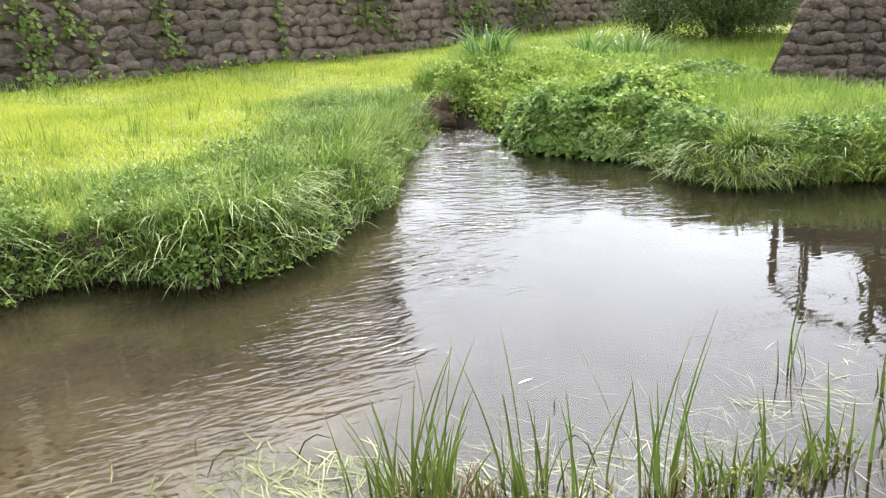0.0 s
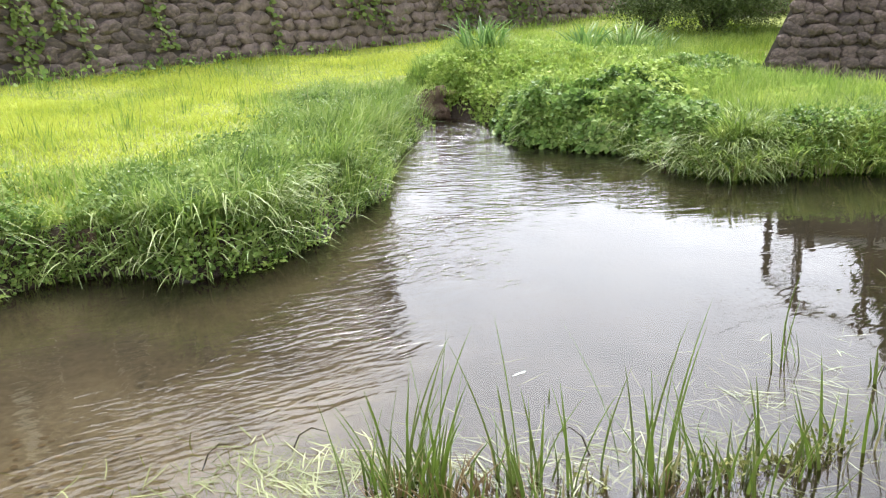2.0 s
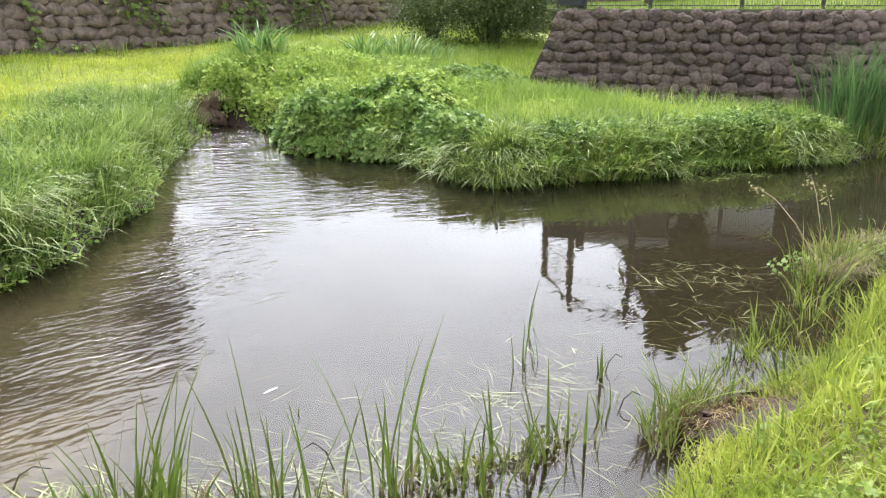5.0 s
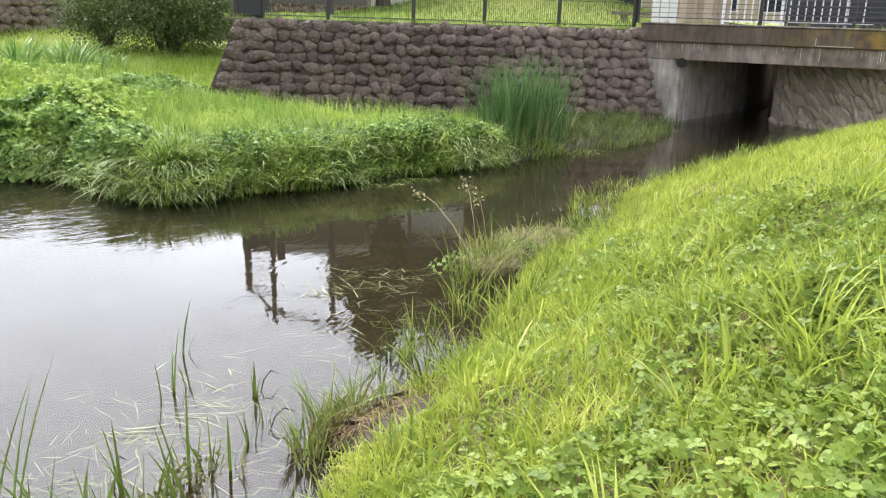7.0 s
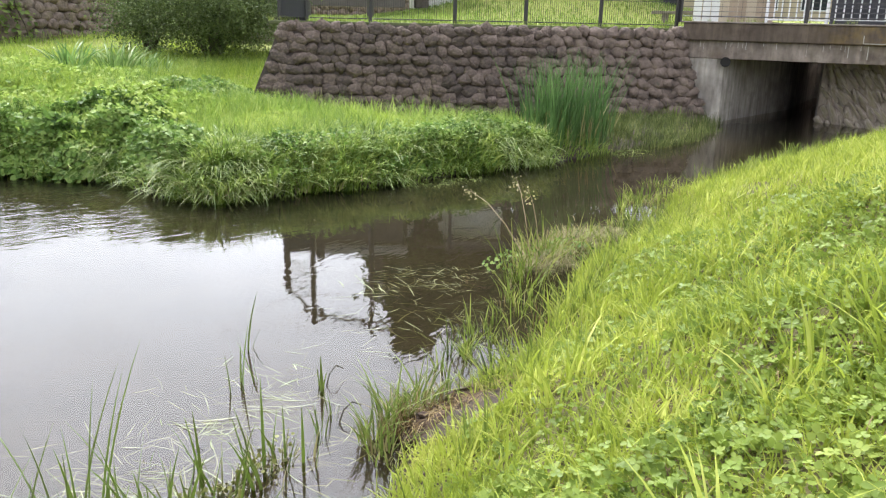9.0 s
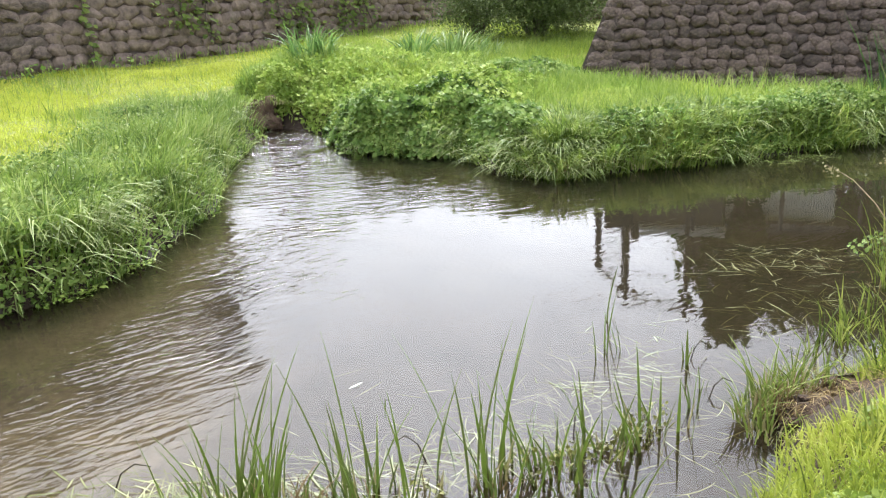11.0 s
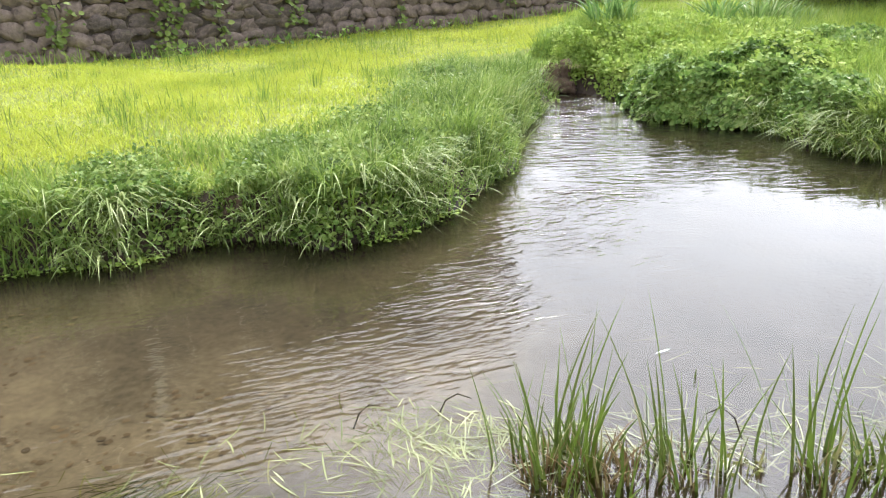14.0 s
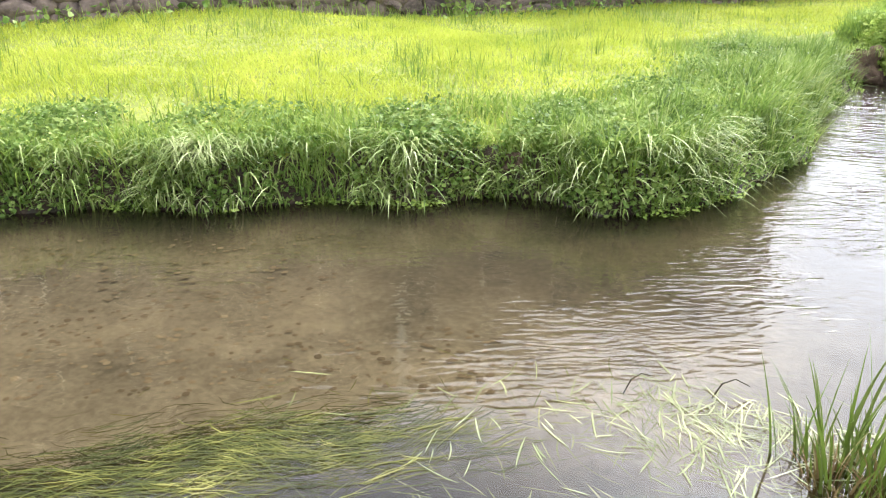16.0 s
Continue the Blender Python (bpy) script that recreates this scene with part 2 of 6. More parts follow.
def water_material():
    m, n, l, p = material("stream_water")
    n.remove(p)
    coord = n.new("ShaderNodeTexCoord")
    flow = n.new("ShaderNodeAttribute")
    flow.attribute_name = "flow"
    # small chop only where the current runs
    chop = n.new("ShaderNodeMapRange")
    chop.inputs["From Min"].default_value, chop.inputs["From Max"].default_value, chop.inputs["To Max"].default_value = 0.04, 0.25, 0.3
    l.new(flow.outputs["Fac"], chop.inputs["Value"])
    # long crests: slanting along the main current, straight across the narrow channel
    layers = []
    for turn, stretch, fine_scale, coarse_scale in ((-25, 3.2, 7.5, 2.6), (0, 3.4, 5.0, 1.6)):
        rotate, squeeze = n.new("ShaderNodeMapping"), n.new("ShaderNodeMapping")
        rotate.inputs["Rotation"].default_value = (0, 0, radians(turn))
        squeeze.inputs["Scale"].default_value = (1.0, stretch, 1.0)
        l.new(coord.outputs["Object"], rotate.inputs["Vector"])
        l.new(rotate.outputs["Vector"], squeeze.inputs["Vector"])
        fine, coarse = n.new("ShaderNodeTexNoise"), n.new("ShaderNodeTexNoise")
        for t, s, d, w in ((fine, fine_scale, 0.0, 0.7), (coarse, coarse_scale, 1.0, 1.0)):
            t.inputs["Scale"].default_value, t.inputs["Detail"].default_value, t.inputs["Distortion"].default_value = s, d, w * 1.3
            l.new(squeeze.outputs["Vector"], t.inputs["Vector"])
        h = n.new("ShaderNodeMath")
        h.operation = "MULTIPLY_ADD"
        l.new(fine.outputs["Fac"], h.inputs[0])
        l.new(chop.outputs["Result"], h.inputs[1])
        l.new(coarse.outputs["Fac"], h.inputs[2])
        layers.append(h)
    riffle = n.new("ShaderNodeAttribute")
    riffle.attribute_name = "riffle"
    heights = n.new("ShaderNodeMix")
    heights.data_type = "FLOAT"
    l.new(riffle.outputs["Fac"], heights.inputs["Factor"])
    swell = n.new("ShaderNodeMath")
    swell.operation = "MULTIPLY"
    swell.inputs[1].default_value = 1.5
    l.new(layers[1].outputs[0], swell.inputs[0])
    l.new(layers[0].outputs[0], heights.inputs["A"])
    l.new(swell.outputs[0], heights.inputs["B"])
    b = n.new("ShaderNodeBump")
    b.inputs["Distance"].default_value = 0.052
    gust = noise_tex(n, l, 0.9, 3.0, 0.6)
    lull = n.new("ShaderNodeMapRange")
    lull.inputs["From Min"].default_value, lull.inputs["From Max"].default_value = 0.36, 0.66
    lull.inputs["To Min"].default_value, lull.inputs["To Max"].default_value = 0.2, 1.15
    l.new(gust.outputs["Fac"], lull.inputs["Value"])
    power = n.new("ShaderNodeMath")
    power.operation = "MULTIPLY"
    l.new(flow.outputs["Fac"], power.inputs[0])
    l.new(lull.outputs["Result"], power.inputs[1])
    l.new(power.outputs[0], b.inputs["Strength"])
    l.new(heights.outputs["Result"], b.inputs["Height"])
    gloss = n.new("ShaderNodeBsdfGlossy")
    gloss.inputs["Roughness"].default_value = 0.02
    gloss.inputs["Color"].default_value = (0.93, 0.93, 0.93, 1)
    clear = n.new("ShaderNodeBsdfTransparent")
    clear.inputs["Color"].default_value = (0.58, 0.525, 0.4, 1)
    silt = n.new("ShaderNodeBsdfDiffuse")
    silt.inputs["Color"].default_value = (0.06, 0.054, 0.034, 1)
    body = n.new("ShaderNodeMixShader")
    body.inputs[0].default_value = 0.1
    fresnel = n.new("ShaderNodeFresnel")
    fresnel.inputs["IOR"].default_value = 1.33
    out = n.new("ShaderNodeMixShader")
    l.new(b.outputs["Normal"], gloss.inputs["Normal"])
    l.new(b.outputs["Normal"], fresnel.inputs["Normal"])
    l.new(clear.outputs[0], body.inputs[1])
    l.new(silt.outputs[0], body.inputs[2])
    l.new(fresnel.outputs[0], out.inputs[0])
    l.new(body.outputs[0], out.inputs[1])
    l.new(gloss.outputs[0], out.inputs[2])
    l.new(out.outputs[0], n["Material Output"].inputs["Surface"])
    return m


WATER = water_material()


# ---------------------------------------------------------------- mesh helpers
def mesh_object(name, bm, mat, parent=None, label="", smooth=False):
    me = bpy.data.meshes.new(name)
    bm.normal_update()
    bm.to_mesh(me)
    bm.free()
    me.materials.append(mat)
    if smooth:
        me.polygons.foreach_set("use_smooth", [True] * len(me.polygons))
    ob = new(name, me)
    ob.parent = parent
    if label:
        ob["label"] = label
    return ob


def part(name, bm, mat, parent, label="", smooth=False):
    return mesh_object(name, bm, mat, parent, label, smooth)


def empty(name, place=(0, 0, 0), turn=0.0):
    e = new(name)
    e.location, e.rotation_euler = place, (0, 0, turn)
    return e


def box(x0, x1, y0, y1, z0, z1, bevel=0.0, bm=None):
    bm = bm or bmesh.new()
    made = bmesh.ops.create_cube(bm, size=1)["verts"]
    for v in made:
        v.co = Vector((x0 + (v.co.x + 0.5) * (x1 - x0), y0 + (v.co.y + 0.5) * (y1 - y0), z0 + (v.co.z + 0.5) * (z1 - z0)))
    if bevel:
        edges = {e for v in made for e in v.link_edges}
        bmesh.ops.bevel(bm, geom=list(edges), offset=bevel, segments=2, affect="EDGES", profile=0.5)
    return bm


def tube(points, radii, sides=8, bm=None):
    """A tapered, bent stem along points."""
    bm = bm or bmesh.new()
    rings = []
    for i, p in enumerate(points):
        p = Vector(p)
        d = (Vector(points[min(i + 1, len(points) - 1)]) - Vector(points[max(i - 1, 0)])).normalized()
        a = d.orthogonal().normalized()
        b = d.cross(a)
        rings.append([bm.verts.new(p + radii[i] * (math.cos(t) * a + math.sin(t) * b)) for t in (2 * math.pi * k / sides for k in range(sides))])
    for r, s in zip(rings, rings[1:]):
        for k in range(sides):
            bm.faces.new((r[k], r[(k + 1) % sides], s[(k + 1) % sides], s[k]))
    bm.faces.new(rings[0][::-1])
    bm.faces.new(rings[-1])
    return bm


def raw_mesh(name, verts, faces, mat, parent=None, smooth=True):
    """verts (n, 3); faces: a list of integer arrays, each (m, 3) or (m, 4)."""
    me = bpy.data.meshes.new(name)
    me.vertices.add(len(verts))
    me.vertices.foreach_set("co", np.ascontiguousarray(verts, dtype=np.float32).ravel())
    loops = np.concatenate([f.ravel() for f in faces])
    sizes = np.concatenate([np.full(len(f), f.shape[1]) for f in faces])
    me.loops.add(len(loops))
    me.loops.foreach_set("vertex_index", loops.astype(np.int32))
    me.polygons.add(len(sizes))
    me.polygons.foreach_set("loop_start", np.concatenate([[0], np.cumsum(sizes)[:-1]]).astype(np.int32))
    me.polygons.foreach_set("use_smooth", np.full(len(sizes), smooth))
    me.update(calc_edges=True)
    me.materials.append(mat)
    ob = new(name, me)
    ob.parent = parent
    return ob


RNG = np.random.default_rng(7)


def blades(name, base, height, width, lean, mat, rise=1.0, droop=0.0, segments=2, heading=None, parent=None, spread=0.5):
    """Many grass blades in one mesh: each bends over along its heading; droop lets the tip hang."""
    n = len(base)
    height, width, lean = (np.broadcast_to(np.asarray(a, float), (n,)) for a in (height, width, lean))
    a = RNG.uniform(0, 2 * np.pi, n) if heading is None else heading + RNG.normal(0, spread, n)
    out = np.stack([np.cos(a), np.sin(a), np.zeros(n)], 1)
    twist = a + np.pi / 2 + RNG.normal(0, 0.5, n)
    side = np.stack([np.cos(twist), np.sin(twist), RNG.normal(0, 0.15, n)], 1)
    rows = []
    for k in range(segments + 1):
        s = k / segments
        centre = base + out * (height * lean * s ** 1.7)[:, None]
        centre = centre + np.array([0, 0, 1.0]) * (height * (rise * s - (0.25 * lean ** 2 + droop) * s ** 2.2))[:, None]
        w = width * (0.75 + 0.5 * s - 1.25 * s ** 2) * 0.5
        if k == segments:
            rows.append(centre[:, None, :])
        else:
            rows.append(np.stack([centre - side * w[:, None], centre + side * w[:, None]], 1))
    verts = np.concatenate(rows, 1)
    per = 2 * segments + 1
    start = np.arange(n)[:, None] * per
    quads = [start + np.array([[2 * k, 2 * k + 1, 2 * k + 3, 2 * k + 2]]) for k in range(segments - 1)]
    tips = start + np.array([[2 * segments - 2, 2 * segments - 1, 2 * segments]])
    faces = ([np.concatenate(quads)] if quads else []) + [tips]
    return raw_mesh(name, verts.reshape(-1, 3), faces, mat, parent)


def leaves(name, base, size, mat, tilt=0.5, outline=None, parent=None, normal=None):
    """Many flat, slightly folded leaves: outline is a list of (along, across, lift) round the leaf, drawn as a fan."""
    outline = outline or [(0, 0, 0), (0.35, 0.42, 0.1), (0.75, 0.3, 0.06), (1, 0, -0.1), (0.75, -0.3, 0.06), (0.35, -0.42, 0.1)]
    n, k = len(base), len(outline)
    size = np.broadcast_to(np.asarray(size, float), (n,))
    up = np.array([0, 0, 1.0]) + RNG.normal(0, tilt, (n, 3))
    if normal is not None:
        up = up + normal
    up /= np.linalg.norm(up, axis=1)[:, None]
    a = RNG.normal(0, 1, (n, 3))
    along = a - up * (a * up).sum(1)[:, None]
    along /= np.linalg.norm(along, axis=1)[:, None]
    across = np.cross(up, along)
    o = np.array(outline)
    verts = base[:, None, :] + size[:, None, None] * (o[None, :, 0:1] * along[:, None, :] + o[None, :, 1:2] * across[:, None, :] + o[None, :, 2:3] * up[:, None, :])
    start = np.arange(n)[:, None] * k
    faces = [np.concatenate([start + np.array([[0, i, i + 1]]) for i in range(1, k - 1)])]
    return raw_mesh(name, verts.reshape(-1, 3), faces, mat, parent)


def trefoil(name, base, size, mat, tilt=0.3):
    """Clover: three round leaflets about one stalk tip, one island each leaf."""
    n = len(base)
    size = np.broadcast_to(np.asarray(size, float), (n,))
    up = np.array([0, 0, 1.0]) + RNG.normal(0, tilt, (n, 3))
    up /= np.linalg.norm(up, axis=1)[:, None]
    a = RNG.normal(0, 1, (n, 3))
    x = a - up * (a * up).sum(1)[:, None]
    x /= np.linalg.norm(x, axis=1)[:, None]
    y = np.cross(up, x)
    shape = [(0, 0, 0)]
    for j in range(3):
        t = 2 * math.pi * j / 3
        for r, dt, h in ((0.5, -0.82, 0.08), (0.86, -0.62, 0.13), (1.04, -0.22, 0.04), (1.04, 0.22, 0.04), (0.86, 0.62, 0.13), (0.5, 0.82, 0.08)):
            shape.append((r * math.cos(t + dt), r * math.sin(t + dt), h))
    o = np.array(shape)
    verts = base[:, None, :] + size[:, None, None] * 0.5 * (o[None, :, 0:1] * x[:, None, :] + o[None, :, 1:2] * y[:, None, :] + o[None, :, 2:3] * up[:, None, :])
    start = np.arange(n)[:, None] * len(shape)
    tri = [[0, 1 + 6 * j + i, 2 + 6 * j + i] for j in range(3) for i in range(5)]
    return raw_mesh(name, verts.reshape(-1, 3), [np.concatenate([start + np.array([t]) for t in tri])], mat)


# ---------------------------------------------------------------- plan
# The water's edge, going round: x, y, height of the bank's lip, width of its face, slope behind it.
LEFT = [(-60, -14), (-30, -3.0), (-16, 1.6), (-11, 3.5), (-7.5, 4.75), (-6.8, 5.3), (-5.8, 5.55), (-4.9, 6.35), (-4.1, 6.5), (-3.5, 7.1), (-2.9, 7.15), (-2.3, 6.85),
        (-1.75, 7.2), (-1.25, 8.1), (-1.0, 9.3), (-0.72, 10.0), (-0.82, 11.9), (-0.52, 14.0), (-0.28, 15.6), (-0.7, 16.25), (-1.7, 16.8)]
NORTH = [(-1.8, 17.7), (-0.6, 17.3), (0.35, 16.35), (0.9, 15.4), (1.0, 14.2), (1.25, 13.2), (1.95, 12.6), (2.75, 12.0), (3.0, 10.7), (3.55, 9.95), (4.6, 10.0), (5.6, 9.95), (7.0, 10.15),
         (9.3, 10.35), (11.0, 10.8), (13.6, 11.5), (15.2, 12.5), (16.6, 13.35), (29, 20.4)]
SOUTH = [(29.9, 17.6), (20.0, 12.2), (19.7, 9.65), (18.2, 9.45), (16.0, 9.15), (14.2, 8.75), (12.4, 8.3), (10.6, 7.85), (8.6, 7.2), (7.5, 6.25), (6.5, 5.75), (5.6, 5.5), (4.9, 4.85), (4.35, 4.45), (3.9, 4.0), (3.3, 3.85),
         (2.6, 3.5), (2.2, 3.0), (1.4, 2.5), (0.0, 2.3), (-2.0, 1.7), (-5.0, 0.2), (-9.0, -1.8), (-16, -6), (-30, -12), (-60, -24)]
SHORE = np.array([(x, y, 0.42, 0.3, 0.055) for x, y in LEFT] + [(x, y, 0.3, 0.35, 0.045) if x < 10 else (x, y, 0.05, 0.3, 0.03) for x, y in NORTH] + [(x, y, 0.08, 0.15, 0.52 if x < 5.2 else (0.38 if x < 7.8 else 0.33)) for x, y in SOUTH], float)

LEFT_WALL = [(-40, -12), (-24, 1.0), (-19.5, 6.5), (-16.5, 11.0), (-13.6, 15.2), (-10.6, 19.4), (-8.1, 22.7), (-5.6, 25.4), (0.3, 30.0), (7.4, 35.2), (14, 39.5), (30, 49)]
WALL_TOP = 3.5
RIGHT_CORNER, RIGHT_END = np.array((7.3, 17.9)), np.array((16.25, 13.95))
RIGHT_TOP, BATTER = 2.1, 0.28
BRIDGE_A, BRIDGE_B = np.array((16.25, 13.95)), np.array((18.95, 9.1))


def near_line(px, py, line, closed):
    """Distance to a polyline, and the nearest point's segment and place on it."""
    best = np.full(px.shape, 1e9)
    seg = np.zeros(px.shape, int)
    at = np.zeros(px.shape)
    count = len(line) if closed else len(line) - 1
    for i in range(count):
        ax, ay = line[i][:2]
        bx, by = line[(i + 1) % len(line)][:2]
        dx, dy = bx - ax, by - ay
        t = np.clip(((px - ax) * dx + (py - ay) * dy) / (dx * dx + dy * dy), 0, 1)
        d = np.hypot(px - ax - t * dx, py - ay - t * dy)
        m = d < best
        best[m], seg[m], at[m] = d[m], i, t[m]
    return best, seg, at


def inside(px, py, poly):
    r = np.zeros(px.shape, bool)
    for i in range(len(poly)):
        ax, ay = poly[i][:2]
        bx, by = poly[(i + 1) % len(poly)][:2]
        if ay == by:
            continue
        r ^= ((ay > py) != (by > py)) & (px < (bx - ax) * (py - ay) / (by - ay) + ax)
    return r


def wave(px, py, s, seed=0.0):
    return (np.sin(px * s + 1.3 * np.sin(py * s * 0.7 + seed)) + np.sin(py * s * 1.3 + 1.7 * np.sin(px * s * 0.6 + 2 + seed))) * 0.5


PLATEAU_LEFT = LEFT_WALL + [(30, 200), (-200, 200), (-200, -12)]
PLATEAU_RIGHT = [tuple(RIGHT_CORNER), tuple(RIGHT_END), (16.5, 13.95), (28.5, 20.9), (200, 60), (200, 200), (40, 200), (16, 36)]
PLATEAU_SOUTH = [(19.3, 9.1), (20.3, 11.9), (30.2, 17.1), (200, 40), (200, -40), (24, -2.0), (20.5, 5.5)]


def step(v):
    v = np.clip(v, 0, 1)
    return v * v * (3 - 2 * v)


def shore_distance(px, py):
    """Metres from the water's edge: outside positive, in the water negative; and the shore's nearest segment."""
    d, seg, at = near_line(px, py, SHORE, True)
    return np.where(inside(px, py, SHORE), -d, d), seg, at


def ground(px, py):
    px, py = np.asarray(px, float), np.asarray(py, float)
    d, seg, at = shore_distance(px, py)
    nxt = (seg + 1) % len(SHORE)
    lip, face, slope = (SHORE[seg, k] * (1 - at) + SHORE[nxt, k] * at for k in (2, 3, 4))
    out = np.maximum(d, 0)
    rise = slope * out
    cap = 1.15 - 0.1 * step((px - 4.5) / 5.0)
    rise = np.where(rise > cap, cap + 0.12 * np.tanh(rise - cap), rise)
    z = lip * step(out / face) + rise + 0.03 * wave(px, py, 1.1) * step(out) + 0.012 * wave(px, py, 5.0, 1.0)
    # low mound of tall weeds on the north bank
    z = z + 0.6 * np.exp(-(((px - 1.6) / 3.2) ** 2 + ((py - 18.6) / 2.9) ** 2)) * step(out / 1.4)
    z = np.where(d < 0, -0.06 - 0.3 * step(-d / 1.6) + 0.03 * wave(px, py, 2.2) + 0.012 * wave(px, py, 6.0), z)
    # the lawn climbs to the foot of the west wall
    z = z + 0.17 * step((5.5 - near_line(px, py, LEFT_WALL, False)[0]) / 5.0) * step(out / 2.0) * (1 + 0.1 * wave(px, py, 0.9, 5.0))
    # the ground sinks towards the foot of the east wall
    away = near_line(px, py, [tuple(RIGHT_CORNER), tuple(RIGHT_END)], False)[0]
    foot = np.clip(0.46 - 0.16 * ((px - RIGHT_CORNER[0]) * 0.915 - (py - RIGHT_CORNER[1]) * 0.404), 0.06, 0.55)
    z = z + (np.minimum(z, foot) - z) * step((4.6 - away) / 3.4) * step((px - 4.6) / 1.6) * step((out - 0.3) / 1.2)
    # terraces behind the stone walls
    for poly, top, run in ((PLATEAU_LEFT, WALL_TOP - 0.15, 0.0), (PLATEAU_RIGHT, RIGHT_TOP + 0.03, 0.06), (PLATEAU_SOUTH, RIGHT_TOP + 0.1, 0.02)):
        inner = inside(px, py, poly)
        e = near_line(px, py, poly, True)[0]
        top = top + (1.3 * np.exp(-(((px - 22) / 4.5) ** 2 + ((py - 25) / 5.0) ** 2)) if poly is PLATEAU_RIGHT else 0)
        z = np.where(inner, z + (top + np.minimum(run * np.maximum(e - 2.5, 0), 0.8) - z) * step(e / 0.3), z)
    return z


# ---------------------------------------------------------------- ground sheet and water
def axis(lo, a, b, hi, fine):
    far_lo = a - np.geomspace(0.3, a - lo, 16)[::-1]
    far_hi = b + np.geomspace(0.3, hi - b, 16)
    return np.concatenate([far_lo, np.arange(a, b, fine), far_hi])


def sheet(name, xs, ys, height, mats, chooser=None):
    gx, gy = np.meshgrid(xs, ys)
    z = height(gx, gy)
    verts = np.stack([gx, gy, z], -1).reshape(-1, 3)
    ny, nx = gx.shape
    i = np.arange(ny * nx).reshape(ny, nx)
    quads = np.stack([i[:-1, :-1], i[:-1, 1:], i[1:, 1:], i[1:, :-1]], -1).reshape(-1, 4)
    ob = raw_mesh(name, verts, [quads], mats[0])
    for m in mats[1:]:
        ob.data.materials.append(m)
    if chooser:
        c = verts[quads].mean(1)
        ob.data.polygons.foreach_set("material_index", chooser(c).astype(np.int32))
    return ob


def ground_kind(c):
    d, seg, at = shore_distance(c[:, 0], c[:, 1])
    k = np.zeros(len(c), int)
    k[(d > 0) & (seg >= len(LEFT) + len(NORTH)) & (c[:, 2] < 1.9)] = 3
    k[(d < 0.32) | ((d > 0) & (c[:, 0] > 10.4) & (c[:, 0] < 17) & (c[:, 1] > 10.4) & (c[:, 2] < 0.6))] = 1
    k[(d < -0.01) & (c[:, 2] < 0.0)] = 2
    mud = ((c[:, 0] - 2.95) / 0.45) ** 2 + ((c[:, 1] - 3.45) / 0.3) ** 2 < 1
    k[mud] = 1
    return k


terrain = sheet("ground", axis(-600, -20, 24, 600, 0.17), axis(-600, -7, 40, 600, 0.17), ground, [TURF, SOIL, BED, THATCH], ground_kind)
gco = np.array([q.co for q in terrain.data.vertices])
gx, gy = gco[:, 0], gco[:, 1]
bed_dark = np.maximum(step((gx + 1.6 + 0.4 * wave(gx, gy, 1.3)) / 1.6), step((1.9 + 0.4 * wave(gx, gy, 1.7) - near_line(gx, gy, SOUTH, False)[0]) / 1.0))
# dark margin by the shore: the bank's reflection put into the bed colour
bed_dark = np.maximum(bed_dark, step((shore_distance(gx, gy)[0] + 0.75 + 0.15 * wave(gx, gy, 2.1)) / 0.6))
d_left = near_line(gx, gy, LEFT, False)[0]
# wider left margin: dark bed and the mirrored bank and flats in one tone
bed_dark = np.maximum(bed_dark, 0.6 * step((2.4 + 0.3 * wave(gx, gy, 1.9) - d_left) / 1.6) * step((gx + 5.4) / 2.6))
terrain.data.attributes.new("silt", "FLOAT", "POINT").data.foreach_set("value", bed_dark.astype(np.float32))
tagged(terrain, "grassy stream banks with muddy edges and gravel stream bed", "ground", kind="structure")


CURRENT = [(-0.2, 17), (0.0, 13), (0.1, 9.5), (-0.2, 7.0), (-0.9, 5.6), (-1.8, 4.5), (-3.4, 3.5), (-6, 2.6), (-10, 1.5)]


def make_water():
    xs, ys = axis(-120, -10, 19, 60, 0.2), axis(-60, 2, 19, 60, 0.2)
    ob = sheet("water", xs, ys, lambda x, y: np.zeros_like(x), [WATER])
    co = np.array([v.co for v in ob.data.vertices])
    x, y = co[:, 0], co[:, 1]
    # the current leaves the channel, crosses the pool's corner and runs off along the left bank
    d_run = near_line(x, y, CURRENT, False)[0]
    d_left = near_line(x, y, LEFT, False)[0]
    patch = 0.75 + 0.35 * wave(x, y, 1.3, 2.0)
    fade = 0.15 + 0.85 * step((x + 2.6) / 1.6)
    flow = 0.02 + 0.42 * fade * patch * np.exp(-(d_run / 0.85) ** 2) + 0.11 * patch * np.exp(-((d_left - 1.4) / 1.7) ** 2)
    flow += 0.3 * step((y - 11.5) / 3.0) * step((3.0 - x) / 1.0)
    flow += 0.22 * step((y - 7.4) / 1.6) * step((7.0 - x) / 4.0) * (0.6 + 0.4 * wave(x, y, 0.9, 4.0))
    for name, value in (("flow", np.clip(flow, 0.004, 1)), ("riffle", step((y - 6.5) / 3.5))):
        att = ob.data.attributes.new(name, "FLOAT", "POINT")
        att.data.foreach_set("value", value.astype(np.float32))
    return tagged(ob, "shallow clear stream water with ripples", "water", kind="structure")


water = make_water()


